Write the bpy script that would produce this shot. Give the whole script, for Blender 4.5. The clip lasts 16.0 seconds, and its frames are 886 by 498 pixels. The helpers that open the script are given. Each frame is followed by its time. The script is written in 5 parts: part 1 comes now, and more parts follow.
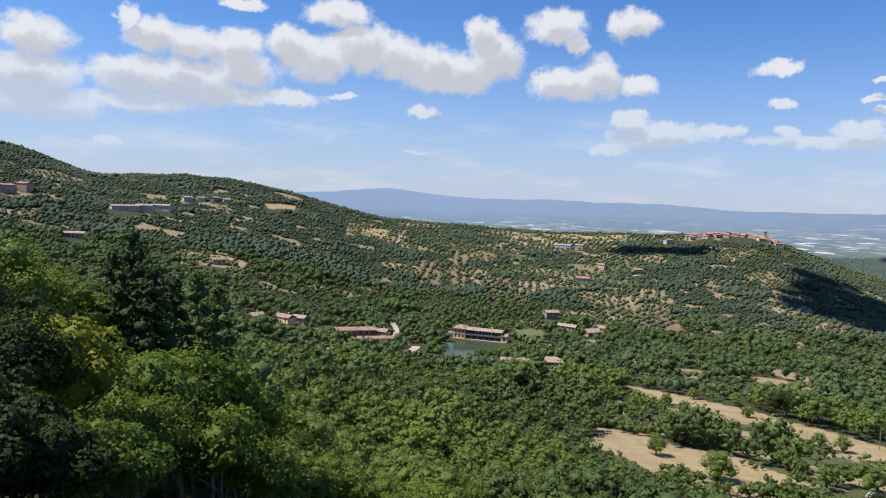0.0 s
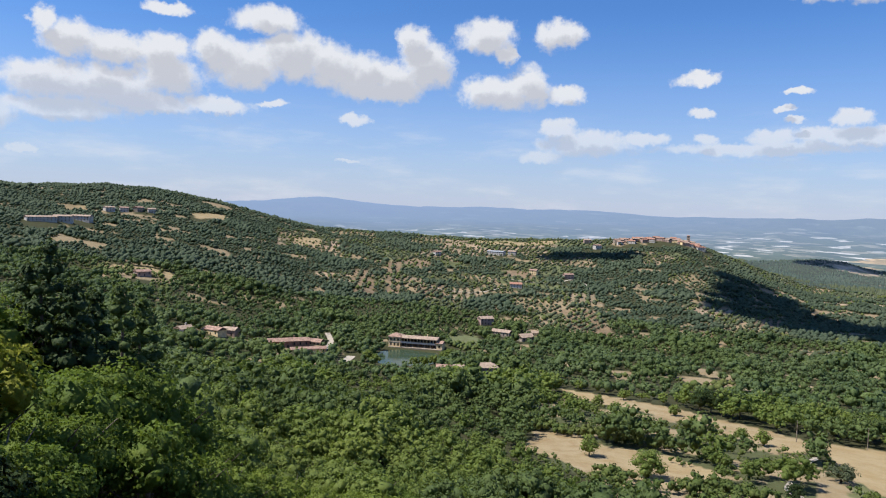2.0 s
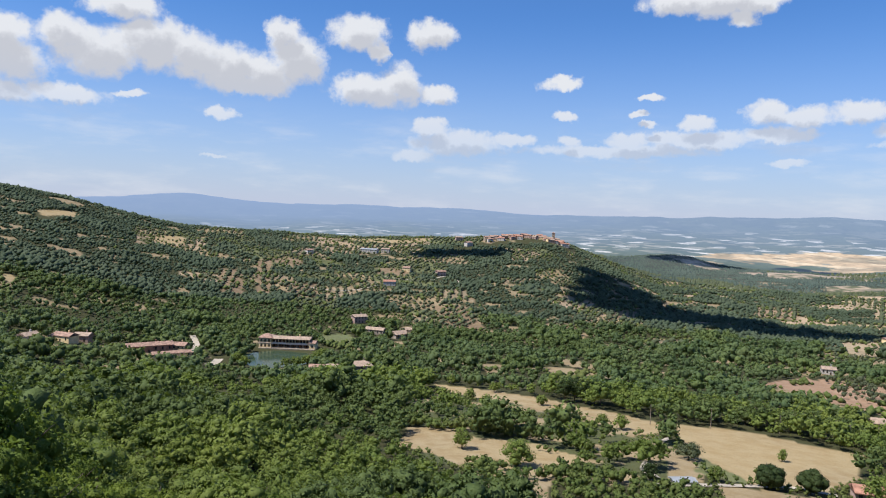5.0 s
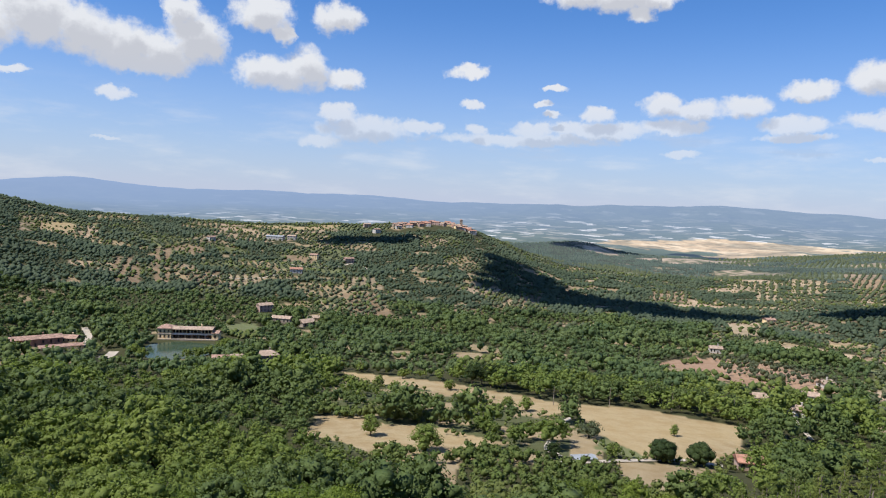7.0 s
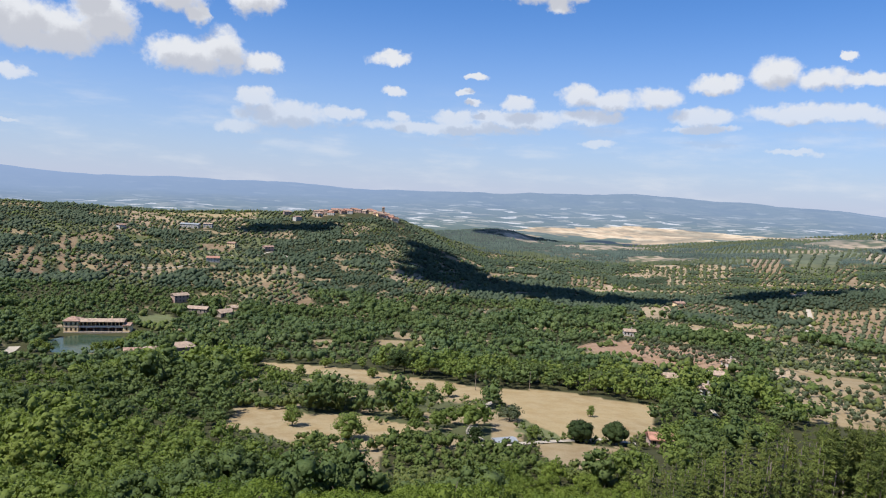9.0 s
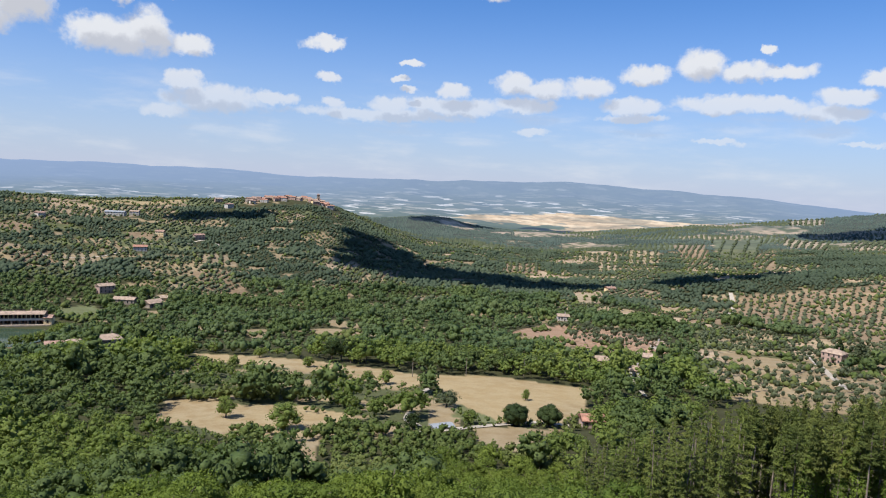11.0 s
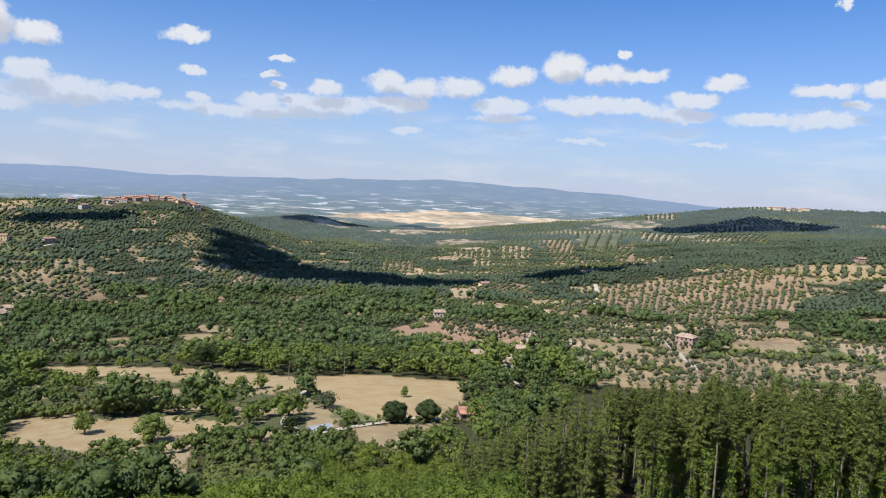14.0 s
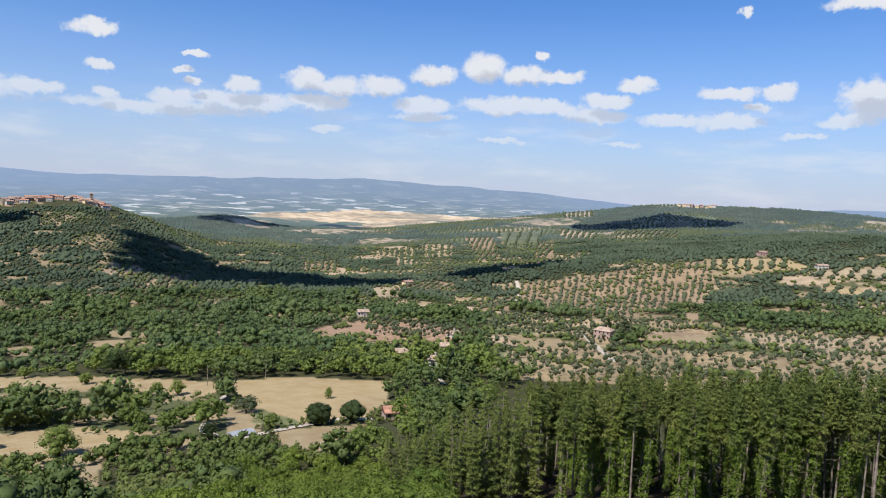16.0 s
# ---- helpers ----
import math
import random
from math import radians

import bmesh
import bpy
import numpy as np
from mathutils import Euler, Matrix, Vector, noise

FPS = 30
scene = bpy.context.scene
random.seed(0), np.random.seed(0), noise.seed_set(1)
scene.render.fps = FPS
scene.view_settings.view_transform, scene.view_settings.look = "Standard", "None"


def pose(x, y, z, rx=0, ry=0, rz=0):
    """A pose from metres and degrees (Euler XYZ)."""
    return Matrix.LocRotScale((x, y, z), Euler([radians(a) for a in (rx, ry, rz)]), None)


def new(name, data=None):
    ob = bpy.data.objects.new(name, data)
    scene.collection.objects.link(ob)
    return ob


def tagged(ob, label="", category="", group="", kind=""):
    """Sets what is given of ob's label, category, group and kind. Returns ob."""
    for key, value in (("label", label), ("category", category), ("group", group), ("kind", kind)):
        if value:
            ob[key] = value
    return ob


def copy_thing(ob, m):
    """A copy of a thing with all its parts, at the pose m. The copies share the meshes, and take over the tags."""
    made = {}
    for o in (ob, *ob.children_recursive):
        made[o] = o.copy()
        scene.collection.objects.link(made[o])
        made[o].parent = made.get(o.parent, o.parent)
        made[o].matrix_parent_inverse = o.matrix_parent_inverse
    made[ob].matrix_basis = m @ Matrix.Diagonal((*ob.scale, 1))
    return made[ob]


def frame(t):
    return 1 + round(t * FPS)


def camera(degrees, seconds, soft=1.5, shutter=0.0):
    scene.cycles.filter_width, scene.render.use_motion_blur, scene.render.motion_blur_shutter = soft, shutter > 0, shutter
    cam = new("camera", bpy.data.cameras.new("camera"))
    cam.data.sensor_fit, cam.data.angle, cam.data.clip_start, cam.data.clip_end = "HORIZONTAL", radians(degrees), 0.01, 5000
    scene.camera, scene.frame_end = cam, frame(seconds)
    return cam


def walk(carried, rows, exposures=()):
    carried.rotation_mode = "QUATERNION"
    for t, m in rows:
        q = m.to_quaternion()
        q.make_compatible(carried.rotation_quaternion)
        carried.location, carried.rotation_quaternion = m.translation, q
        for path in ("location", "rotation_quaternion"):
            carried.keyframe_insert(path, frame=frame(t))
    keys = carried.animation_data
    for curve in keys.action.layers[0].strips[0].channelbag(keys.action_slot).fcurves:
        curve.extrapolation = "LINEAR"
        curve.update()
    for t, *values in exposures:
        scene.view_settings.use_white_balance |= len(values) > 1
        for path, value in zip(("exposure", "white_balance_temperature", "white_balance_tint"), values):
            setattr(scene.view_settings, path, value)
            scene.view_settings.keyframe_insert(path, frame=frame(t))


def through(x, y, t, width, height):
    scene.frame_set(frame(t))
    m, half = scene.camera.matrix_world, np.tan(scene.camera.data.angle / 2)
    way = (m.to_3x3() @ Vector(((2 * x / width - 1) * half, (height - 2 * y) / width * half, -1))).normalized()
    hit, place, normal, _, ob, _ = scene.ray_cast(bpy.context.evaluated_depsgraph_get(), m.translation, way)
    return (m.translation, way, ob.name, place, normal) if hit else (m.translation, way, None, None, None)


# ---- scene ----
cam = camera(65.0, 16.0, soft=1.1)
# seconds, turn to the left, tilt up and lean of a camera swung round at arm's length on a terrace
ROWS = [
    (0.0, 0.08, -4.20, -2.30),
    (0.5, -1.23, -4.01, -2.15),
    (1.0, -2.35, -3.89, -2.06),
    (1.5, -3.98, -3.75, -2.14),
    (2.0, -5.39, -3.36, -1.86),
    (2.5, -7.11, -3.27, -1.99),
    (3.0, -8.75, -3.07, -1.83),
    (5.5, -17.66, -3.42, -2.12),
    (6.0, -19.36, -3.63, -2.02),
    (6.5, -20.75, -3.66, -2.03),
    (7.0, -23.33, -3.98, -2.45),
    (7.5, -25.87, -4.36, -2.63),
    (8.0, -27.15, -4.51, -2.41),
    (8.5, -28.79, -4.84, -2.68),
    (9.0, -29.72, -4.72, -2.69),
    (11.5, -37.07, -5.63, -2.87),
    (12.0, -39.24, -5.66, -2.86),
    (12.5, -40.44, -6.01, -3.15),
    (13.0, -41.62, -5.89, -3.42),
    (13.5, -43.54, -5.54, -2.88),
    (14.0, -45.22, -5.18, -2.66),
    (14.5, -46.89, -5.09, -2.44),
    (15.0, -48.10, -5.18, -2.26),
    (15.5, -49.78, -5.29, -2.53),
    (16.0, -51.60, -5.00, -2.51),
]
ARM = 0.3
walk(cam, [(t, pose(-ARM * math.sin(radians(turn)), ARM * math.cos(radians(turn)), 0, 90 + tilt, lean, turn)) for t, turn, tilt, lean in ROWS], exposures=[(0.0, 0.53, 6180.0, 10.0), (16.0, 0.53, 6180.0, 10.0)])

# ---- sun and sky ----
SUN_BEARING, SUN_HEIGHT = -92.0, 57.0
sun = new("sun", bpy.data.lights.new("sun", "SUN"))
sun.data.energy, sun.data.angle, sun.data.color = 5.0, radians(0.55), (1.0, 0.94, 0.85)
sun.matrix_world = pose(0, 0, 500, 90 - SUN_HEIGHT, 0, -SUN_BEARING + 180)

CLOUDS_A = [(-30.5, 10.16, 2.44, 1.30), (-30.8, 7.47, 3.14, 1.71), (-30.5, 5.58, 4.28, 1.35), (-24.4, 12.24, 0.84, 0.97), (-22.8, 11.19, 1.97, 1.38), (-20.0, 10.90, 2.46, 1.21), (-16.7, 11.04, 2.12, 1.23), (-24.3, 8.21, 3.12, 1.40), (-20.4, 8.19, 4.13, 1.65), (-16.3, 9.41, 2.57, 1.67), (-23.5, 6.25, 4.39, 0.90), (-17.5, 7.18, 3.40, 0.85), (-12.6, 7.46, 2.88, 0.69), (-8.4, 7.73, 1.13, 0.26)]
CLOUDS_B = [(-12.9, 11.59, 1.75, 1.33), (-10.7, 10.50, 2.67, 1.70), (-7.1, 11.59, 2.71, 1.90), (-4.4, 11.11, 2.74, 1.71), (-1.6, 10.37, 2.75, 1.73), (1.2, 10.04, 2.74, 1.65), (3.8, 11.43, 2.27, 1.92), (2.6, 13.11, 1.27, 1.18), (0.3, 9.00, 2.75, 0.66), (-9.0, 13.99, 2.68, 1.03), (-16.4, 14.02, 1.69, 0.48), (8.5, 13.62, 2.44, 1.37), (10.1, 12.37, 0.88, 0.84), (14.4, 13.90, 1.91, 1.14)]
CLOUDS_C = [(9.4, 9.36, 3.09, 1.30), (12.0, 9.82, 1.74, 1.70), (14.9, 9.18, 1.70, 0.77), (-2.0, 6.99, 1.15, 0.54), (14.4, 6.72, 1.63, 0.74), (17.0, 5.53, 3.91, 1.04), (13.2, 4.45, 1.74, 0.62), (20.7, 5.90, 1.79, 0.42), (25.0, 10.41, 1.67, 0.51), (25.5, 7.76, 0.89, 0.36), (25.5, 5.90, 0.82, 0.49), (-25.6, 3.44, 1.06, 0.33), (-2.5, 3.48, 1.02, 0.18)]
CLOUDS_D = [(29.4, 5.12, 6.99, 0.50), (30.6, 5.97, 2.23, 0.58), (35.5, 7.31, 1.36, 0.59), (35.5, 6.03, 4.76, 0.69), (40.4, 8.03, 1.68, 0.86), (42.9, 7.63, 2.25, 0.78), (46.3, 7.97, 1.91, 0.75), (41.1, 6.42, 2.68, 0.61), (49.5, 6.63, 2.20, 0.71), (49.8, 5.70, 2.53, 0.36), (50.6, 8.93, 1.83, 0.74), (54.6, 9.67, 1.73, 1.13), (57.9, 9.19, 1.80, 0.78), (60.6, 9.12, 1.78, 0.56)]
CLOUDS_E = [(56.2, 6.81, 3.62, 0.71), (60.2, 6.75, 2.67, 0.62), (63.4, 6.25, 2.61, 0.61), (64.4, 7.45, 1.95, 0.65), (66.7, 8.59, 1.36, 0.51), (73.5, 8.03, 2.33, 0.53), (77.0, 7.98, 1.11, 0.60), (75.4, 6.99, 0.95, 0.41), (69.4, 6.05, 2.46, 0.56), (73.1, 5.83, 2.73, 0.67), (82.2, 7.86, 1.67, 0.95), (82.9, 6.89, 1.97, 0.92), (81.3, 5.94, 2.04, 0.51), (81.7, 13.84, 2.32, 0.51)]
CLOUDS_F = [(73.9, 13.81, 0.46, 0.39), (21.3, 5.94, 1.66, 0.54), (31.0, 8.09, 0.80, 0.29), (31.9, 7.14, 0.73, 0.29), (41.9, 4.47, 1.26, 0.31), (65.7, 3.97, 1.29, 0.18), (31.9, 9.29, 1.02, 0.25), (59.1, 10.65, 0.54, 0.34), (56.3, 4.11, 1.83, 0.23), (78.5, 4.95, 1.45, 0.20), (33.5, 16.2, 2.6, 1.0), (36.5, 16.2, 2.8, 1.2), (39.5, 15.9, 2.2, 0.9), (38.5, 14.7, 1.3, 0.7)]


def node(tree, kind, **settings):
    made = tree.nodes.new(kind)
    inputs = settings.pop("inputs", {})
    for key, value in settings.items():
        setattr(made, key, value)
    for key, value in inputs.items():
        if isinstance(value, bpy.types.NodeSocket):
            tree.links.new(value, made.inputs[key])
        else:
            made.inputs[key].default_value = value
    return made


def maths(tree, operation, *values, clamp=False):
    return node(tree, "ShaderNodeMath", operation=operation, use_clamp=clamp, inputs=dict(enumerate(values))).outputs[0]


def remap(tree, value, a, b, c=0.0, d=1.0, smooth=True):
    return node(tree, "ShaderNodeMapRange", interpolation_type="SMOOTHSTEP" if smooth else "LINEAR",
                inputs={0: value, 1: a, 2: b, 3: c, 4: d}).outputs[0]


def blend(tree, factor, a, b, kind="MIX"):
    made = node(tree, "ShaderNodeMix", data_type="RGBA", blend_type=kind)
    for socket, value in ((made.inputs[0], factor), (made.inputs[6], a), (made.inputs[7], b)):
        if isinstance(value, bpy.types.NodeSocket):
            tree.links.new(value, socket)
        else:
            socket.default_value = value if isinstance(value, float) else (*value[:3], 1.0)
    return made.outputs[2]


def noise_at(tree, vector, scale, detail=4.0, rough=0.55, output=0):
    return node(tree, "ShaderNodeTexNoise", inputs={"Vector": vector, "Scale": scale, "Detail": detail, "Roughness": rough}).outputs[output]


def cloud_group():
    """Distance to the nearest cloud in the sky, below 1 inside, from bearing and height in degrees."""
    g = bpy.data.node_groups.new("cumulus", "ShaderNodeTree")
    g.interface.new_socket("place", in_out="INPUT", socket_type="NodeSocketVector")
    g.interface.new_socket("reach", in_out="OUTPUT", socket_type="NodeSocketFloat")
    start, end = g.nodes.new("NodeGroupInput"), g.nodes.new("NodeGroupOutput")
    total = None
    for bearing, rise, wide, high in CLOUDS_A + CLOUDS_B + CLOUDS_C + CLOUDS_D + CLOUDS_E + CLOUDS_F:
        v = node(g, "ShaderNodeVectorMath", operation="MULTIPLY_ADD",
                 inputs={0: start.outputs[0], 1: (1 / wide, 1 / high, 0), 2: (-bearing / wide, -rise / high, 0)})
        d = node(g, "ShaderNodeVectorMath", operation="DOT_PRODUCT", inputs={0: v.outputs[0], 1: v.outputs[0]}).outputs["Value"]
        total = d if total is None else maths(g, "SMOOTH_MIN", total, d, 0.5)
    g.links.new(total, end.inputs[0])
    return g


def make_world():
    world = bpy.data.worlds.new("summer_sky")
    scene.world = world
    world.use_nodes = True
    t = world.node_tree
    t.nodes.clear()
    sky = node(t, "ShaderNodeTexSky", sky_type="NISHITA", sun_disc=False, sun_elevation=radians(SUN_HEIGHT), sun_rotation=radians(SUN_BEARING),
               altitude=300.0, air_density=1.0, dust_density=0.4, ozone_density=3.0)
    way = node(t, "ShaderNodeTexCoord").outputs["Generated"]
    xyz = node(t, "ShaderNodeSeparateXYZ", inputs={0: way}).outputs
    bearing = maths(t, "MULTIPLY", maths(t, "ARCTAN2", xyz[0], xyz[1]), 57.29578)
    rise = maths(t, "MULTIPLY", maths(t, "ARCSINE", xyz[2]), 57.29578)
    place = node(t, "ShaderNodeCombineXYZ", inputs={0: bearing, 1: rise}).outputs[0]
    n = noise_at(t, place, 0.42, 6.0, 0.6, output=1)
    shift = node(t, "ShaderNodeVectorMath", operation="MULTIPLY_ADD", inputs={0: n, 1: (2.6, 1.5, 0), 2: (-1.3, -0.75, 0)}).outputs[0]
    warped = node(t, "ShaderNodeVectorMath", operation="ADD", inputs={0: place, 1: shift}).outputs[0]
    n = noise_at(t, place, 1.9, 6.0, 0.6, output=1)
    shift = node(t, "ShaderNodeVectorMath", operation="MULTIPLY_ADD", inputs={0: n, 1: (0.8, 0.6, 0), 2: (-0.4, -0.3, 0)}).outputs[0]
    warped = node(t, "ShaderNodeVectorMath", operation="ADD", inputs={0: warped, 1: shift}).outputs[0]
    fine = noise_at(t, place, 0.8, 6.0, 0.6)
    group = cloud_group()
    reach = node(t, "ShaderNodeGroup", node_tree=group, inputs={0: warped}).outputs[0]
    lifted = node(t, "ShaderNodeVectorMath", operation="ADD", inputs={0: warped, 1: (-0.4, 1.1, 0)}).outputs[0]
    above = node(t, "ShaderNodeGroup", node_tree=group, inputs={0: lifted}).outputs[0]
    edge = maths(t, "ADD", reach, maths(t, "MULTIPLY_ADD", fine, 2.0, -1.0))
    inside = remap(t, edge, 1.5, 0.35)
    # the rest of the sky carries the same broken cumulus
    other = remap(t, noise_at(t, way, 4.0, 6.0, 0.6), 0.56, 0.66)
    beyond = maths(t, "MAXIMUM", remap(t, rise, 18.0, 26.0), remap(t, maths(t, "ABSOLUTE", maths(t, "SUBTRACT", bearing, 26.0)), 66.0, 76.0))
    other = maths(t, "MULTIPLY", maths(t, "MULTIPLY", other, beyond), remap(t, rise, 1.0, 5.0))
    flat = node(t, "ShaderNodeVectorMath", operation="MULTIPLY", inputs={0: place, 1: (0.25, 1.1, 0)}).outputs[0]
    thin = remap(t, noise_at(t, flat, 0.45, 5.0, 0.6), 0.45, 0.75, 0.0, 0.42)
    thin = maths(t, "MULTIPLY", thin, remap(t, rise, 9.0, 4.0))
    veil = maths(t, "MAXIMUM", maths(t, "MULTIPLY", inside, remap(t, rise, 2.0, 10.5, 0.45, 0.98)), maths(t, "MAXIMUM", other, thin))
    shade = remap(t, maths(t, "ADD", above, maths(t, "MULTIPLY_ADD", fine, 1.4, -0.7)), 0.2, 1.1)
    body = blend(t, shade, (6.0, 6.0, 6.25), (8.3, 8.25, 8.25))
    # whitish summer haze low over the plain
    low = remap(t, rise, 16.0, -1.0, 0.0, 1.0, smooth=False)
    deep = blend(t, 1.0, sky.outputs[0], (0.635, 0.97, 1.39), "MULTIPLY")
    haze = blend(t, maths(t, "MULTIPLY", maths(t, "POWER", low, 1.75), 0.95), deep, (5.85, 6.08, 7.3))
    full = blend(t, veil, haze, body)
    back = node(t, "ShaderNodeBackground", inputs={"Color": full, "Strength": 0.069})
    out = node(t, "ShaderNodeOutputWorld", inputs={0: back.outputs[0]})


make_world()


# ---- materials ----
def material(name):
    m = bpy.data.materials.new(name)
    m.use_nodes = True
    m.node_tree.nodes.clear()
    return m, m.node_tree


def finish(t, surface):
    node(t, "ShaderNodeOutputMaterial", inputs={0: surface})


def spot(t):
    return node(t, "ShaderNodeNewGeometry").outputs["Position"]


def principled(t, colour, rough=0.8, relief=None, strength=0.3, depth=0.05, metal=0.0, gloss=0.3):
    p = node(t, "ShaderNodeBsdfPrincipled", inputs={"Base Color": colour if isinstance(colour, bpy.types.NodeSocket) else (*colour, 1), "Roughness": rough, "Metallic": metal, "Specular IOR Level": gloss})
    if relief is not None:
        b = node(t, "ShaderNodeBump", inputs={"Height": relief, "Strength": strength, "Distance": depth})
        t.links.new(b.outputs[0], p.inputs["Normal"])
    return p.outputs[0]


def weathered(name, colour, rough=0.85, grain=6.0, stain=0.4, spread=0.25, depth=0.02):
    """A rough mineral surface: grain and larger stains."""
    m, t = material(name)
    where = spot(t)
    fine, wide = noise_at(t, where, grain, 5.0), noise_at(t, where, stain, 4.0)
    dark = tuple(c * (1 - spread * 1.6) for c in colour)
    light = tuple(min(1, c * (1 + spread)) for c in colour)
    c = blend(t, remap(t, wide, 0.3, 0.7), dark, light)
    c = blend(t, remap(t, fine, 0.35, 0.65, 0.0, 0.5), c, dark)
    finish(t, principled(t, c, rough, fine, 0.4, depth))
    return m


def foliage(name, colours, shine=0.35, through=0.3, patch=0.02, fine=1.0):
    """Leaves: a hue that drifts from tree to tree and over the wood, some light through them."""
    m, t = material(name)
    where = spot(t)
    tint = node(t, "ShaderNodeAttribute", attribute_name="tint").outputs["Fac"]
    own = node(t, "ShaderNodeObjectInfo").outputs["Random"]
    leaf = node(t, "ShaderNodeNewGeometry").outputs["Random Per Island"]
    mixed = maths(t, "FRACT", maths(t, "ADD", tint, own))
    c = blend(t, mixed, colours[0], colours[1])
    c = blend(t, remap(t, noise_at(t, where, patch, 3.0), 0.42, 0.68, 0.0, 0.7), c, colours[2])
    c = blend(t, remap(t, noise_at(t, where, patch * 0.7, 2.0, 0.5), 0.52, 0.62, 0.0, 0.4), c, tuple(v * 0.65 for v in colours[0]))
    c = blend(t, maths(t, "MULTIPLY", leaf, 0.22), c, tuple(v * 0.5 for v in colours[0]))
    tuft, spray = noise_at(t, where, 0.9 * fine, 3.0, 0.6), noise_at(t, where, 3.2 * fine, 3.0, 0.65)
    c = blend(t, remap(t, spray, 0.38, 0.62, 0.16, 0.0), c, tuple(v * 0.5 for v in colours[0]))
    c = blend(t, remap(t, tuft, 0.5, 0.7, 0.0, 0.35), c, tuple(min(1, v * 1.2) for v in colours[2]))
    bump = node(t, "ShaderNodeBump", inputs={"Height": maths(t, "ADD", tuft, spray), "Strength": 0.45, "Distance": 0.4 / fine}).outputs[0]
    d = node(t, "ShaderNodeBsdfPrincipled", inputs={"Base Color": c, "Roughness": 0.62, "Specular IOR Level": shine * 0.45, "Normal": bump}).outputs[0]
    glow = blend(t, 0.6, c, (0.16, 0.22, 0.02))
    s = node(t, "ShaderNodeBsdfTranslucent", inputs={"Color": glow}).outputs[0]
    finish(t, node(t, "ShaderNodeMixShader", inputs={0: through, 1: d, 2: s}).outputs[0])
    return m


LEAF = foliage("chestnut_leaves", [(0.112, 0.166, 0.03), (0.178, 0.232, 0.038), (0.2, 0.24, 0.042)], 0.35, 0.4)
LEAF_WOOD = foliage("oak_wood_leaves", [(0.13, 0.182, 0.044), (0.195, 0.246, 0.056), (0.22, 0.258, 0.062)], 0.35, 0.4)
LEAF_VALLEY = foliage("valley_wood_leaves", [(0.078, 0.122, 0.05), (0.128, 0.172, 0.064), (0.148, 0.185, 0.07)], 0.35, 0.35)
LEAF_POPLAR = foliage("young_valley_leaves", [(0.11, 0.162, 0.056), (0.155, 0.2, 0.066), (0.165, 0.205, 0.07)], 0.3, 0.35)
LEAF_STAND = foliage("evergreen_oak_leaves", [(0.078, 0.112, 0.036), (0.112, 0.15, 0.046), (0.125, 0.158, 0.05)], 0.3, 0.25)
LEAF_LIGHT = foliage("young_wood_leaves", [(0.15, 0.2, 0.044), (0.21, 0.256, 0.054), (0.228, 0.265, 0.056)], 0.35, 0.4)
LEAF_DARK = foliage("dark_and_shaded_leaves", [(0.03, 0.047, 0.016), (0.042, 0.062, 0.02), (0.05, 0.068, 0.022)], 0.2, 0.12)
LEAF_FIR = foliage("fir_needles", [(0.042, 0.064, 0.025), (0.062, 0.086, 0.032), (0.072, 0.094, 0.034)], 0.2, 0.1)
LEAF_YELLOW = foliage("yellowing_leaves", [(0.19, 0.205, 0.022), (0.27, 0.26, 0.026), (0.16, 0.2, 0.03)])
LEAF_PINE = foliage("pine_needles", [(0.068, 0.092, 0.024), (0.145, 0.172, 0.038), (0.165, 0.172, 0.044)], 0.25, 0.18, 0.05)
LEAF_IVY = foliage("ivy_leaves", [(0.1, 0.155, 0.022), (0.175, 0.235, 0.032), (0.15, 0.2, 0.032)])
# leaves of the far slopes: haze put into their colour, bluer and greyer
LEAF_HILL_HAZED = foliage("hazed_hill_oak_leaves", [(0.084, 0.116, 0.072), (0.126, 0.16, 0.094), (0.142, 0.17, 0.102)], 0.2, 0.42, 0.006, 0.4)
LEAF_REMOTE_HAZED = foliage("hazed_far_hill_leaves", [(0.074, 0.106, 0.092), (0.108, 0.142, 0.116), (0.124, 0.154, 0.126)], 0.2, 0.25, 0.005, 0.3)
LEAF_OLIVE = foliage("olive_leaves", [(0.088, 0.105, 0.052), (0.122, 0.138, 0.074), (0.08, 0.096, 0.046)], 0.4, 0.2)
LEAF_HEDGE = foliage("scrub_leaves", [(0.085, 0.122, 0.03), (0.128, 0.155, 0.042), (0.155, 0.158, 0.05)], 0.3, 0.2)
BARK = weathered("bark", (0.17, 0.13, 0.10), 0.9, 9.0, 1.0, 0.4)
BARK_PALE = weathered("pine_bark", (0.25, 0.205, 0.16), 0.9, 7.0, 1.0, 0.35)


def ground_material():
    m, t = material("land_cover")
    where = spot(t)
    base = node(t, "ShaderNodeAttribute", attribute_name="cover").outputs["Color"]
    wide, mid, fine = noise_at(t, where, 0.012, 5.0), noise_at(t, where, 0.14, 5.0, 0.65), noise_at(t, where, 1.6, 4.0)
    c = blend(t, remap(t, mid, 0.35, 0.7, 0.0, 0.75), base, blend(t, 1.0, base, (0.72, 0.62, 0.5), "MULTIPLY"))
    c = blend(t, remap(t, wide, 0.4, 0.65, 0.0, 0.35), c, blend(t, 1.0, base, (1.15, 1.08, 0.9), "MULTIPLY"))
    c = blend(t, remap(t, fine, 0.45, 0.75, 0.0, 0.4), c, blend(t, 1.0, base, (0.6, 0.6, 0.5), "MULTIPLY"))
    finish(t, principled(t, c, 0.95, maths(t, "ADD", mid, fine), 0.5, 0.3, gloss=0.1))
    return m


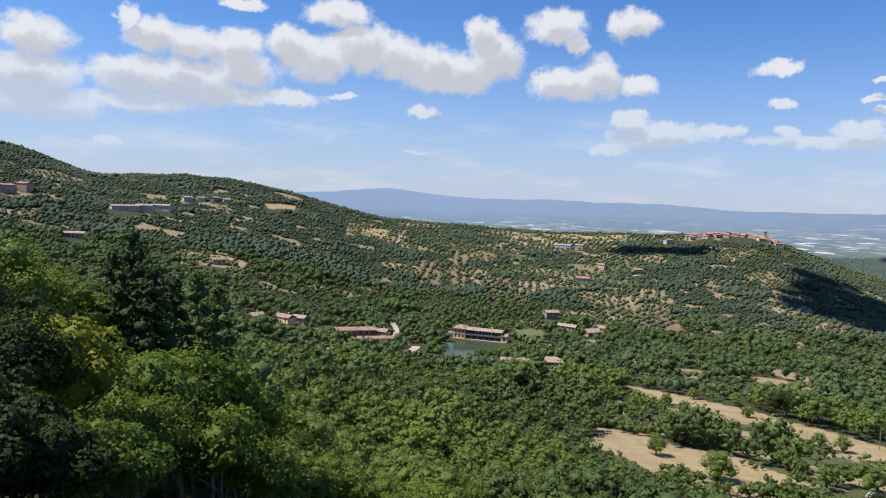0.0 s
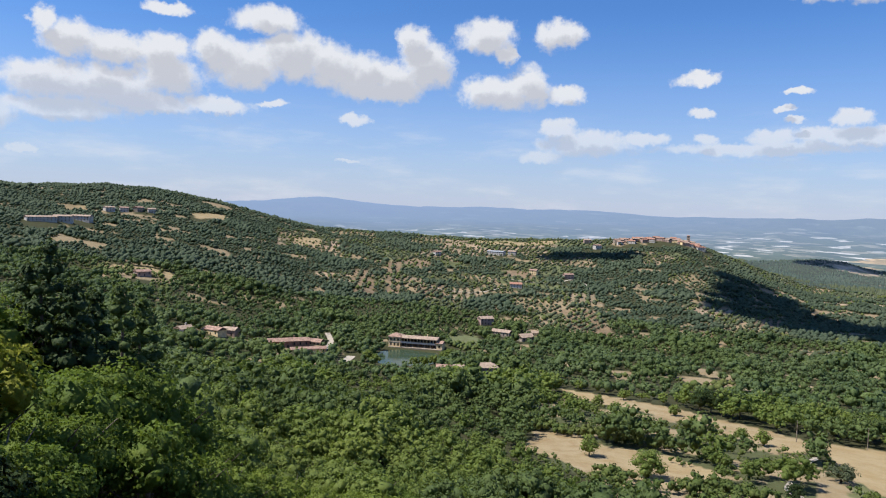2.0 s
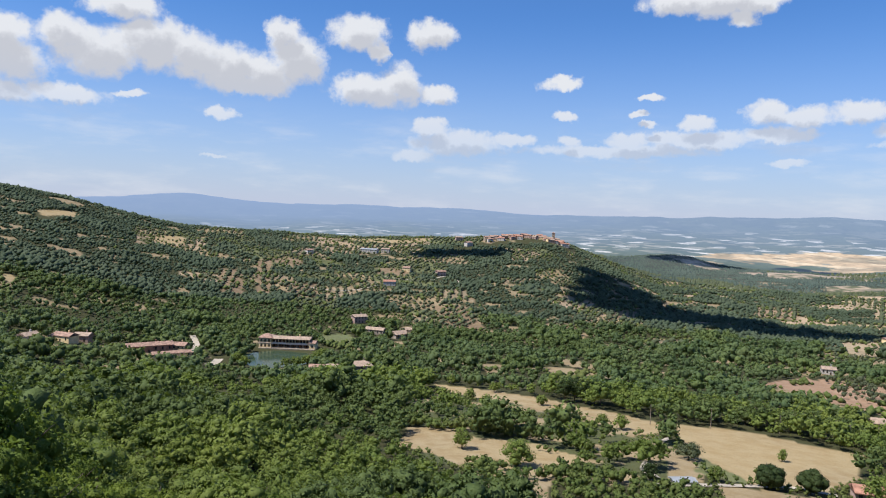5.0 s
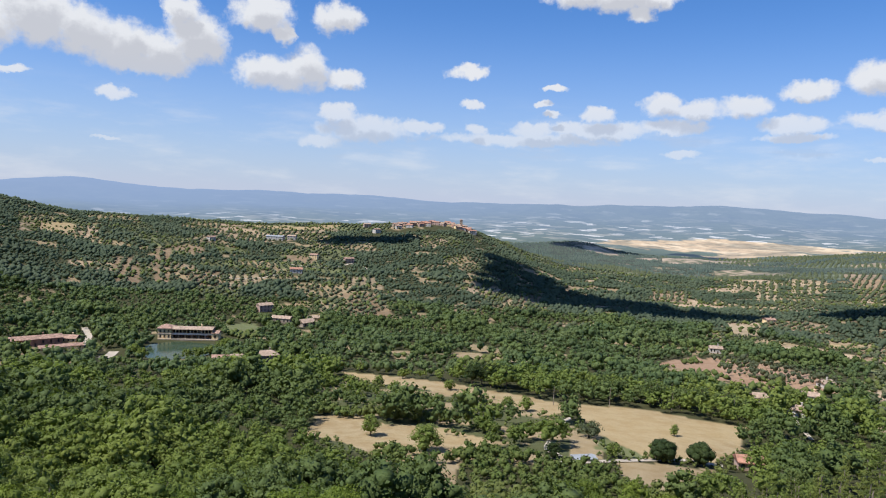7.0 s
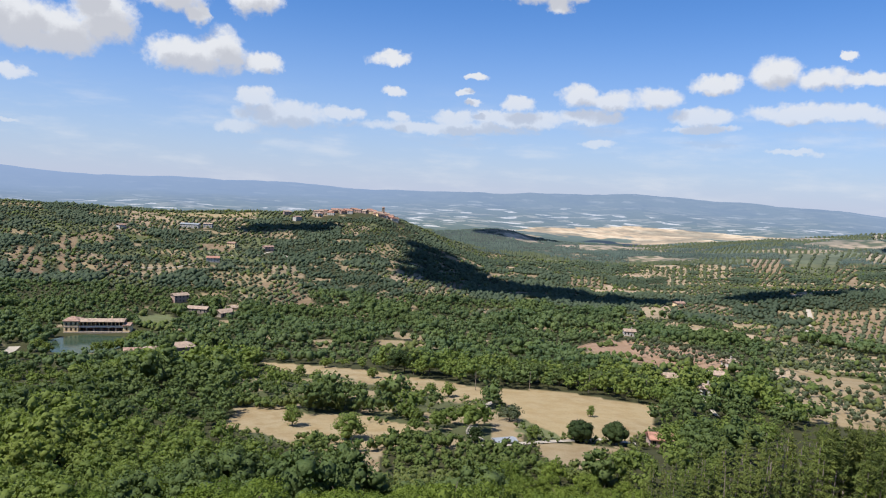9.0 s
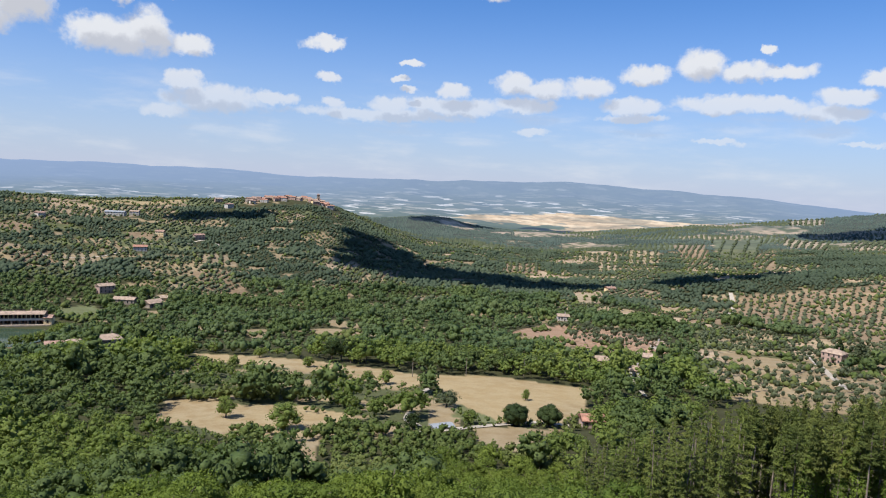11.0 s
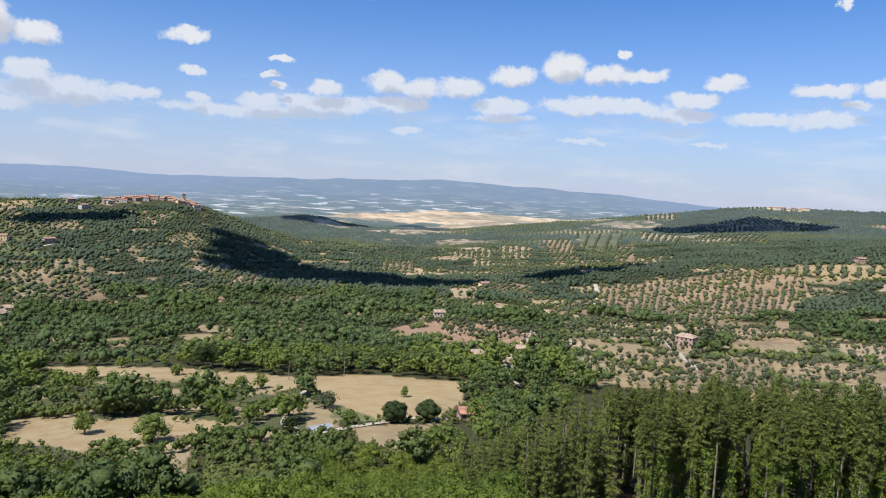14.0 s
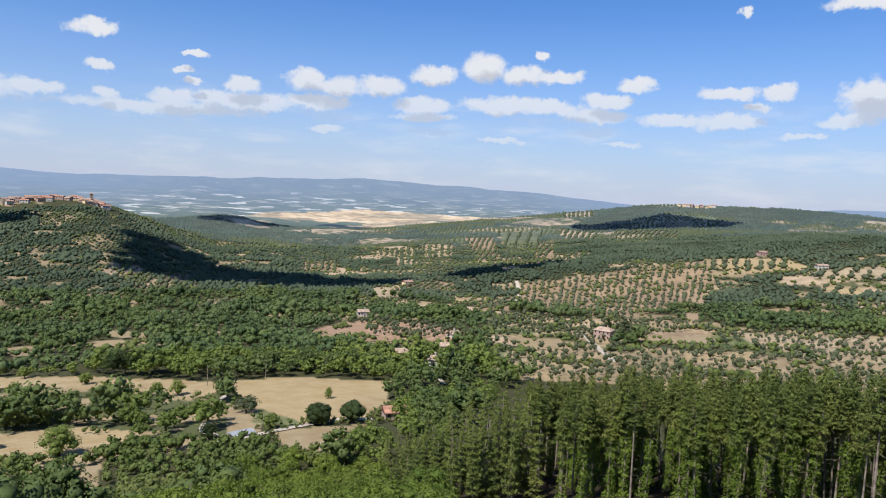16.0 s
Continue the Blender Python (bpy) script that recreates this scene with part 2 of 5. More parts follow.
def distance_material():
    """The far plain and mountains: a patchwork of woods and stubble, with blue haze mixed in as emission."""
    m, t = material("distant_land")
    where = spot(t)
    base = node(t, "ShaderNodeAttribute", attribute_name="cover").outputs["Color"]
    far = node(t, "ShaderNodeAttribute", attribute_name="haze_glow").outputs["Fac"]
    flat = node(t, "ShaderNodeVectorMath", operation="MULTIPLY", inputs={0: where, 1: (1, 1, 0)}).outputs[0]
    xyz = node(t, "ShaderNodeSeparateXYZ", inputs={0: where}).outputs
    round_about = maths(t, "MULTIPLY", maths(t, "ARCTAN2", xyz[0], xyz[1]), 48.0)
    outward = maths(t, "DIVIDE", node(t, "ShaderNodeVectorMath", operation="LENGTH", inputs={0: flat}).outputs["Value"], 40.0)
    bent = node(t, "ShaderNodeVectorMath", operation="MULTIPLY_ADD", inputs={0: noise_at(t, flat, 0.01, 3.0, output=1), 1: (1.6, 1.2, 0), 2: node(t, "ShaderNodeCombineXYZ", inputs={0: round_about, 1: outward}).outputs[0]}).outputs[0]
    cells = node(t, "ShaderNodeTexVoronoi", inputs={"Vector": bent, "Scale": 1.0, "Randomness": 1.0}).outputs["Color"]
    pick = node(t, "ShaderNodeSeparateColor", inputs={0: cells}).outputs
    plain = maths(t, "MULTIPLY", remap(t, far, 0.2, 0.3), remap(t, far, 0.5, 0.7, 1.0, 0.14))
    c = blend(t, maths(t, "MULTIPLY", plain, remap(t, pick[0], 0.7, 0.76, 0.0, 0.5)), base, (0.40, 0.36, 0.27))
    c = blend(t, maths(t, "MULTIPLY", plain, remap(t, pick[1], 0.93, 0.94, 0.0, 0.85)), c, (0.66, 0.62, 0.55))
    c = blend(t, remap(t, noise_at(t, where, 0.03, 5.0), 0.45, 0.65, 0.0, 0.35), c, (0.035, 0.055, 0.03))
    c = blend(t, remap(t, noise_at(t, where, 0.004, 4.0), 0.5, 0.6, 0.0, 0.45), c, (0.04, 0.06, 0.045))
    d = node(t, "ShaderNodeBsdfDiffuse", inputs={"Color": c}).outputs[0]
    # blue emission stands for the haze before the far land
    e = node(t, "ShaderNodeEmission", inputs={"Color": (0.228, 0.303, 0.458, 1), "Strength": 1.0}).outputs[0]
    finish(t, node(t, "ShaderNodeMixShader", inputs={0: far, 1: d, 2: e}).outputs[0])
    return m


GROUND = ground_material()
DISTANT = distance_material()
ROOF = weathered("terracotta_tiles", (0.34, 0.215, 0.16), 0.85, 5.0, 0.6, 0.3)
ROOF_RED = weathered("new_red_tiles", (0.37, 0.19, 0.13), 0.85, 5.0, 0.6, 0.25)
ROOF_PALE = weathered("pale_tiles", (0.36, 0.265, 0.195), 0.85, 5.0, 0.6, 0.25)
WALL_OCHRE = weathered("ochre_render", (0.74, 0.56, 0.31), 0.9, 3.0, 0.4, 0.15)
WALL_STONE = weathered("stone_wall", (0.32, 0.26, 0.20), 0.9, 4.0, 0.5, 0.25)
WALL_WHITE = weathered("pale_render", (0.50, 0.455, 0.40), 0.9, 3.0, 0.4, 0.12)
WALL_PINK = weathered("pink_render", (0.40, 0.28, 0.225), 0.9, 3.0, 0.4, 0.15)
WALL_BRICK = weathered("brick_wall", (0.34, 0.18, 0.12), 0.9, 5.0, 0.4, 0.25)
TRACK = weathered("white_road", (0.40, 0.345, 0.275), 0.95, 2.0, 0.2, 0.15)
DARK_WOOD_SHADE = weathered("dark_wood_and_shade", (0.06, 0.04, 0.03), 0.7, 6.0, 1.0, 0.3)
SHEET = weathered("grey_sheet_roof", (0.26, 0.275, 0.29), 0.8, 3.0, 0.5, 0.1)


def clear(name, colour, rough, metal=0.0, gloss=0.6):
    m, t = material(name)
    ripple = noise_at(t, spot(t), 0.35, 3.0)
    finish(t, principled(t, colour, rough, ripple, 0.03, 0.02, metal, gloss))
    return m


WATER = clear("pond_water", (0.04, 0.06, 0.035), 0.12, 0.0, 0.1)
GLASS = clear("window_glass", (0.02, 0.025, 0.03), 0.08)
METAL = clear("galvanised_steel", (0.45, 0.46, 0.48), 0.4, 0.8)


# ---- mesh helpers ----
def mesh_of(name, verts, faces, mat, attributes=(), colours=()):
    """A mesh out of arrays; faces: arrays of triangles or quads."""
    me = bpy.data.meshes.new(name)
    faces = [f for f in faces if len(f)]
    verts = np.asarray(verts, np.float32)
    loops = np.concatenate([f.ravel() for f in faces]).astype(np.int32)
    sizes = np.concatenate([np.full(len(f), f.shape[1]) for f in faces])
    starts = np.concatenate([[0], np.cumsum(sizes)[:-1]]).astype(np.int32)
    me.vertices.add(len(verts))
    me.vertices.foreach_set("co", verts.ravel())
    me.loops.add(len(loops))
    me.loops.foreach_set("vertex_index", loops)
    me.polygons.add(len(sizes))
    me.polygons.foreach_set("loop_start", starts)
    if mat.name.endswith(("leaves", "needles")):
        me.polygons.foreach_set("use_smooth", np.ones(len(sizes), bool))
    me.update(calc_edges=True)
    for key, values in attributes:
        me.attributes.new(key, "FLOAT", "POINT").data.foreach_set("value", np.asarray(values, np.float32))
    for key, values in colours:
        rgba = np.ones((len(verts), 4), np.float32)
        rgba[:, :3] = values
        me.attributes.new(key, "FLOAT_COLOR", "POINT").data.foreach_set("color", rgba.ravel())
    me.materials.append(mat)
    return me


def part(name, bm, mat, parent=None, label=""):
    me = bpy.data.meshes.new(name)
    bm.to_mesh(me)
    bm.free()
    me.materials.append(mat)
    ob = new(name, me)
    ob.parent = parent
    return tagged(ob, label)


def thing(name, m, label, category, group="", kind=""):
    ob = new(name)
    ob.matrix_world = m
    return tagged(ob, label, category, group, kind)


def at(az, r, lift=0.0):
    """A place on the ground by bearing and distance from the terrace."""
    x, y = r * math.sin(radians(az)), r * math.cos(radians(az))
    return Vector((x, y, float(height_polar(az, r)[0]) + lift))


# ---- the lie of the land: heights along arcs about the terrace, the eye at height 0 ----
BEARINGS = np.array([-180, -60, -33, -26, -18, -4, 10, 24, 34, 45, 58, 70, 85, 110, 180.0])
ARCS = {}


def arc(distance, *heights):
    ARCS[distance] = heights


arc(0, -1.6, -1.6, -1.6, -1.6, -1.6, -1.6, -1.6, -1.6, -1.6, -1.6, -1.6, -1.6, -1.6, -1.6, -1.6)
arc(6, -1.6, -1.8, -3, -3, -3, -3, -3, -3, -3, -3, -3, -3, -3, -1.8, -1.6)
arc(30, 0, -6, -12, -14, -16, -20, -20, -20, -20, -20, -20, -20, -18, -8, 0)
arc(60, 4, -10, -18, -22, -27, -35, -36, -36, -36, -36, -33, -31, -29, -16, 4)
arc(120, 10, -18, -30, -37, -45, -57, -58, -60, -60, -60, -56, -52, -49, -26, 10)
arc(220, 20, -28, -44, -53, -64, -74, -77, -77, -76, -76, -76, -72, -67, -34, 20)
arc(350, 30, -36, -58, -69, -82, -90, -92, -91, -90, -90, -91, -90, -84, -40, 30)
arc(500, 40, -32, -60, -71, -84, -104, -106, -104, -104, -104, -105, -104, -96, -44, 40)
arc(650, 50, -22, -54, -64, -76, -108, -117, -116, -116, -116, -116, -112, -98, -44, 50)
arc(850, 60, -4, -36, -48, -62, -98, -111, -115, -122, -126, -125, -106, -94, -40, 60)
arc(1000, 70, 14, -17, -32, -46, -87, -101, -104, -130, -136, -112, -92, -80, -30, 70)
arc(1250, 90, 44, 26, -4, -15, -67, -81, -76, -131, -148, -122, -86, -50, -10, 90)
arc(1500, 100, 84, 72, 17, 9, -53, -62, -54, -148, -152, -124, -92, -60, 0, 100)
arc(2000, 60, 60, 20, -17, -60, -120, -138, -138, -154, -156, -118, -92, -70, -10, 60)
arc(2500, 40, 40, -20, -60, -100, -144, -150, -150, -156, -157, -108, -20, -38, -10, 40)
arc(3000, 20, 20, -60, -88, -120, -156, -158, -158, -158, -158, -112, -80, -70, -10, 20)
arc(3700, 20, 20, -60, -88, -120, -118, -118, -118, -118, -118, -118, -118, -120, -40, 20)
arc(4200, 20, 20, -40, -54, -70, -64, -64, -64, -60, -50, -70, -84, -84, -40, 20)
arc(4700, 20, 30, -20, -34, -44, 34, -3, -12, -12, 32, -18, -68, -24, 0, 20)
arc(4950, -90, -90, -90, -90, -90, -90, -90, -90, -90, -90, -90, -90, -90, -90, -90)
DISTANCES = np.array(sorted(ARCS), float)
LEVELS = np.array([ARCS[d] for d in sorted(ARCS)], float)


def hermite(s, h, a, b, ma, mb):
    s2, s3 = s * s, s * s * s
    return (2 * s3 - 3 * s2 + 1) * a + (s3 - 2 * s2 + s) * h * ma + (3 * s2 - 2 * s3) * b + (s3 - s2) * h * mb


SLOPES = np.gradient(LEVELS, DISTANCES, axis=0)
LOW = np.minimum(np.abs(np.diff(LEVELS, axis=0) / np.diff(DISTANCES)[:, None])[:-1], np.abs(np.diff(LEVELS, axis=0) / np.diff(DISTANCES)[:, None])[1:])
SLOPES[1:-1] = np.sign(SLOPES[1:-1]) * np.minimum(np.abs(SLOPES[1:-1]), 3 * LOW)


def lattice(ix, iy):
    n = (ix * 374761393 + iy * 668265263) & 0x7FFFFFFF
    n = ((n ^ (n >> 13)) * 1274126177) & 0x7FFFFFFF
    return ((n ^ (n >> 16)) & 0xFFFF) / 65535.0


def value_noise(x, y):
    ix, iy = np.floor(x).astype(np.int64), np.floor(y).astype(np.int64)
    fx, fy = x - ix, y - iy
    fx, fy = fx * fx * (3 - 2 * fx), fy * fy * (3 - 2 * fy)
    a, b = lattice(ix, iy), lattice(ix + 1, iy)
    c, d = lattice(ix, iy + 1), lattice(ix + 1, iy + 1)
    return (a + (b - a) * fx) * (1 - fy) + (c + (d - c) * fx) * fy - 0.5


def fbm(x, y, octaves=4):
    total, size = 0.0, 1.0
    for o in range(octaves):
        total = total + size * value_noise(x * 2 ** o + 17.3 * o, y * 2 ** o - 9.1 * o)
        size *= 0.5
    return total


def slope_polar(az, r):
    az, r = np.atleast_1d(np.asarray(az, float)), np.atleast_1d(np.asarray(r, float))
    i = np.clip(np.searchsorted(DISTANCES, r) - 1, 0, len(DISTANCES) - 2)
    j = np.clip(np.searchsorted(BEARINGS, az) - 1, 0, len(BEARINGS) - 2)
    w = (az - BEARINGS[j]) / (BEARINGS[j + 1] - BEARINGS[j])
    w = np.clip(w, 0, 1)
    w = 0.5 * w + 0.5 * w * w * (3 - 2 * w)

    def across(t, k):
        return t[k, j] * (1 - w) + t[k, j + 1] * w

    h = DISTANCES[i + 1] - DISTANCES[i]
    z = hermite((r - DISTANCES[i]) / h, h, across(LEVELS, i), across(LEVELS, i + 1), across(SLOPES, i), across(SLOPES, i + 1))
    x, y = r * np.sin(np.radians(az)), r * np.cos(np.radians(az))
    far = np.clip((r - 40) / 400, 0, 1) * np.clip((r - 100) / 1500, 0.15, 1)
    z = z + far * (22 * fbm(x / 420, y / 420, 4) * (0.4 + 0.6 * np.clip((r - 700) / 600, 0, 1)) + 3 * fbm(x / 45, y / 45, 3))
    z = z + 26 * np.exp(-((az - 34.5) / 3.2) ** 2 - ((r - 2560) / 170) ** 2)
    return z + np.clip((r - 3900) / 500, 0, 1) * (14 * fbm(x / 760 + 5, y / 760, 4) + 9 * np.clip((r - 4300) / 300, 0, 1) * fbm(x / 330, y / 330 + 8, 4))


POND_BEARING, POND_DISTANCE, POND_LEVEL = 2.8, 484.0, -106.0


def height_polar(az, r):
    """The land with the level shelf of the pond and its house let into it."""
    z = slope_polar(az, r)
    az, r = np.atleast_1d(np.asarray(az, float)), np.atleast_1d(np.asarray(r, float))
    d = np.hypot(np.radians(az - POND_BEARING) * 484 / 40, (r - 492) / 56)
    w = np.clip((1.5 - d) / 0.5, 0, 1)
    w = w * w * (3 - 2 * w)
    bowl = np.clip(2 - 2 * np.hypot(np.radians(az - POND_BEARING) * 484 / 29, (r - 486) / 31), 0, 1)
    return z * (1 - w) + (POND_LEVEL + 0.5) * w - 3 * bowl


def height(x, y):
    return height_polar(np.degrees(np.arctan2(x, y)), np.hypot(x, y))
# ---- end of the lie of the land ----


# ---- land use ----
def inside(points, az, r):
    px, py = np.array(points[0::2], float), np.array(points[1::2], float)
    odd = np.zeros(az.shape, bool)
    for i in range(len(px)):
        x1, y1, x2, y2 = px[i - 1], py[i - 1], px[i], py[i]
        cut = ((y1 > r) != (y2 > r)) & (az < (x2 - x1) * (r - y1) / (y2 - y1 + 1e-9) + x1)
        odd ^= cut
    return odd


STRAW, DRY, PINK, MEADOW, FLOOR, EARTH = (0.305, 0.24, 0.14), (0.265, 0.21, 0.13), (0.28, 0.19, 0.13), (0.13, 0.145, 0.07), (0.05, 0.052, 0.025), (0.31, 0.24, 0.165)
# fields as bearing and distance pairs
FIELDS = []


def field(cover, *points):
    FIELDS.append((cover, points))


field(STRAW, 12.2, 228, 14.5, 262, 18.1, 250, 19.3, 242, 24.5, 244, 28.3, 224, 27.2, 202, 22.8, 196, 16.9, 206)
field(DRY, 20, 166, 20.6, 187, 23.7, 190, 25.9, 193, 25.2, 166)
field(STRAW, 15.1, 372, 20.5, 358, 28, 322, 34.5, 300, 33.6, 272, 28, 290, 19.3, 332)
field(STRAW, 34.5, 302, 41.1, 308, 48, 300, 48, 258, 45.4, 222, 40, 216, 37.5, 240, 36.2, 262)
field(DRY, 34.6, 246, 37.4, 246, 37.5, 209, 34.8, 207)
field(MEADOW, 36.6, 222, 40.2, 215, 40.4, 221, 37.2, 246)
field(DRY, 38.3, 209, 46, 216, 42, 184, 39, 186)
field(DRY, 24, 452, 26, 462, 28.9, 448, 28.8, 424, 25.2, 432)
field(PINK, 41.4, 485, 44.2, 550, 46.5, 462, 49.5, 450, 54, 462, 53.6, 448, 49, 418, 45.7, 432)
field(DRY, 57.5, 487, 61.8, 499, 63.9, 466, 62, 430, 58, 440)
field(STRAW, 59.8, 408, 64.8, 428, 64.5, 373, 59.5, 376)
field(STRAW, 71.7, 480, 76.6, 515, 76.4, 458, 72, 440)
field(DRY, 67.5, 540, 73.5, 590, 73.8, 535, 68.9, 509)
field(STRAW, 72.9, 1060, 78.8, 1095, 79.6, 1015, 74.4, 960)
field(STRAW, -6.7, 1215, -4.2, 1250, -4.6, 1172, -6.2, 1149)
field(STRAW, -14.8, 1243, -11.9, 1345, -11.5, 1290, -14, 1195)
field(STRAW, 7.5, 1400, 15.6, 1460, 13.6, 1370, 10, 1350)
field(STRAW, -21.2, 735, -18, 750, -15.6, 735, -15.9, 695, -18, 726, -20.5, 720)
field(MEADOW, 5.8, 620, 8.6, 640, 8.8, 560, 6, 550)
POND = [0.0, 474, 0.4, 505, 2.6, 512, 5.4, 508, 5.5, 482, 4.6, 464, 2.4, 458, 0.8, 462]
HILL_PATCH = 62.0


def land_use(x, y):
    """For places: wood (0 to 1), rows of olives, row angle, ground colour."""
    az, r = np.degrees(np.arctan2(x, y)), np.hypot(x, y)
    wob = 6 * fbm(x / 30, y / 30, 3) * np.clip(r / 300, 0.6, 4)
    waz, wr = az + np.degrees(wob / np.maximum(r, 20)) * 0.6, r + wob * 1.2
    size = np.where(r > 1640, 2.2, 1.0) * HILL_PATCH
    cx = np.floor((x + 50 * fbm(x / 90, y / 90, 3)) / size).astype(np.int64)
    cy = np.floor((y + 50 * fbm(x / 90 + 9, y / 90, 3)) / (size * 1.5)).astype(np.int64)
    pick, angle, tone = lattice(cx + 31, cy + 7), lattice(cx + 5, cy + 91) * math.pi, lattice(cx + 77, cy + 13)
    big = fbm(x / 300 + 3, y / 300, 3)
    edge = 1 + 0.16 * fbm(x / 120, y / 120 + 40, 3)
    e = r * edge
    # how much of the land is tilled: none near, much on the sunny slopes
    tilled = np.zeros_like(r)
    tilled = np.where((az > -8) & (az < 30) & (e > 720), 0.4, tilled)
    tilled = np.where((az <= -8) & (e > 620), 0.09, tilled)
    tilled = np.where((az >= 45) & (e > 600), 0.5, tilled)
    tilled = np.where((az >= 28) & (e > 1500), 0.74, tilled)
    tilled = np.where((az >= 33) & (az < 50) & (e > 1000), 0.72, tilled)
    tilled = np.where((az >= 56) & (e > 2150), 0.3, tilled)
    tilled = np.where((az >= 30) & (az < 45) & (e > 800), 0.36, tilled)
    tilled = np.where((az >= 56) & (e > 340) & (e <= 600), 0.95, tilled)
    tilled = np.where(inside(STEEP, waz, wr), 0.12, tilled)
    tilled = np.where((az > 29) & (az < 41) & (r > 2150) & (r < 2720), 0.0, tilled)
    grove = pick + big * 0.5 < tilled
    bare = grove & (tone > np.where((r > 1000) & (az > 31), 0.72, 0.88))
    wood = np.where(grove, 0.0, 1.0)
    soil = np.where((tone > 0.5)[..., None], np.array(EARTH), np.array(DRY))
    soil = np.where(((tone > 0.22) & (tone < 0.42))[..., None], np.array(MEADOW), soil)
    grey = (r > 1350) & (az > 28) & (tone > 0.3) & (tone < 0.75)
    soil = np.where(grey[..., None], np.array((0.125, 0.14, 0.088)), soil)
    flecks = fbm(x / 22, y / 22, 3)
    soil = np.where((flecks > 0.16)[..., None], soil * 1.22, np.where((flecks < -0.14)[..., None], np.array(FLOOR) * 1.8, soil))
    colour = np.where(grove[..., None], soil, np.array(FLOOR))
    # a few bald spots in the woods
    bald = (flecks + big * 0.3 > 0.34) & (r > 420) & (r < 2000) & ~grove
    colour, wood = np.where(bald[..., None], np.array(DRY) * 0.9, colour), np.where(bald, 0.0, wood)
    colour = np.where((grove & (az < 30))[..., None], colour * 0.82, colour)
    rows = grove & ~bare
    hit = inside(OLIVE_HILL, waz, wr)
    colour = np.where(hit[..., None], np.array(PINK) * 1.1, colour)
    wood, rows, angle = np.where(hit, 0.0, wood), rows | hit, np.where(hit, 0.55, angle)
    for points in WOODED:
        hit = inside(points, waz, wr)
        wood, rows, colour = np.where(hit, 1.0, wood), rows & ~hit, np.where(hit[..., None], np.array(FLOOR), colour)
    for soil, lean, apart, size, points in PLOTS:
        hit = inside(points, az + np.degrees(wob / np.maximum(r, 20)) * 0.25, r + wob * 0.5)
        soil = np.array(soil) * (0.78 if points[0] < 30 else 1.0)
        tone = np.where((flecks > 0.05)[..., None], soil * 1.08, soil * 0.88)
        wood, rows, colour = np.where(hit, 0.0, wood), rows & ~hit, np.where(hit[..., None], tone, colour)
    # thin scrubby wood between the stubble fields
    hit = inside(SCRUBLAND, waz, wr)
    gap = fbm(x / 13, y / 13, 3)
    wood = np.where(hit & (gap < -0.08), 0.0, wood)
    colour = np.where(hit[..., None], np.where((gap < -0.2)[..., None], np.array(DRY), np.array(MEADOW) * 0.6), colour)
    # needle litter under the pines, its colour darkened to stand for deep shade
    shaded_litter = (az > 52) & (r > 108) & (r < 182)
    colour = np.where(shaded_litter[..., None], np.array((0.035, 0.027, 0.018)), colour)
    for kind, points in FIELDS:
        hit = inside(points, waz, wr)
        colour = np.where(hit[..., None], np.array(kind), colour)
        wood, rows = np.where(hit, 0.0, wood), rows & ~hit
        # the strip before a field has no tall trees
        for ahead in (0.04, 0.08, 0.115):
            wood = np.where(inside(points, waz, wr + r * ahead * np.where(r > 700, 0.3, np.where(r < 235, 1.5, 1.0))), 0.0, wood)
    for ahead in (0.0, 0.04, 0.08):
        wood = np.where(inside(POND, az, r * (1 + ahead)), 0.0, wood)
    return wood, rows, angle, colour


SCRUBLAND = [14, 208, 20, 192, 28, 190, 36, 200, 36, 262, 31, 296, 22, 336, 13, 350]
LOW_BUSHES = [17.5, 140, 18.5, 205, 27, 208, 30, 214, 40, 214, 46, 222, 45, 178, 40, 166, 36, 150, 34, 130, 26, 130, 25, 138]
STEEP = [25.5, 1520, 30, 1420, 33, 1260, 40, 1000, 37, 900, 31, 960, 27, 1150, 24, 1350]
PALE, OCHRE, GREY = (0.31, 0.25, 0.165), (0.25, 0.187, 0.122), (0.115, 0.125, 0.075)
# plots with trees in rows down the slope: soil, sideways lean of the rows, their distance, tree width, outline as bearing and distance pairs
PLOTS = []


def plot(soil, lean, apart, size, *points):
    PLOTS.append((soil, lean, apart, size, points))


plot(PALE, 0.0, 13, 5.0, 47.9, 1587, 49.5, 1592, 49.6, 1157, 48.0, 1193)
plot(PALE, 0.0, 14, 5.0, 50.2, 1676, 52.6, 1698, 52.7, 1383, 50.3, 1387)
plot(PALE, 0.0, 12, 4.5, 45.8, 1544, 48.1, 1584, 48.2, 1477, 45.8, 1453)
plot(OCHRE, 0.05, 12, 4.6, 53.5, 1860, 55.7, 1833, 56.8, 1240, 54.8, 1276)
plot(OCHRE, 0.06, 13, 4.6, 58.6, 1663, 60.8, 1623, 60.9, 1195, 59.3, 1238)
plot(PALE, 0.04, 16, 6.0, 61.2, 2084, 64.2, 1971, 64.2, 1631, 61.3, 1810)
plot(PALE, 0.0, 15, 6.0, 61.6, 2550, 63.9, 2563, 63.9, 2332, 61.6, 2343)
plot(OCHRE, 0.0, 11, 4.2, 40.4, 1266, 43.3, 1348, 43.3, 1124, 40.4, 1101)
plot(OCHRE, 0.3, 9, 4.0, 48.9, 939, 52.9, 924, 53.0, 857, 48.0, 824)
plot(PALE, 0.0, 60, 4.0, 46.2, 840, 48.3, 895, 48.6, 779, 46.6, 725)
plot(STRAW, 0.0, 90, 4.0, 52.8, 786, 55.7, 818, 55.7, 767, 53.0, 740)
plot(OCHRE, 0.3, 9, 3.6, 54.9, 781, 57.7, 821, 57.7, 687, 54.7, 685)
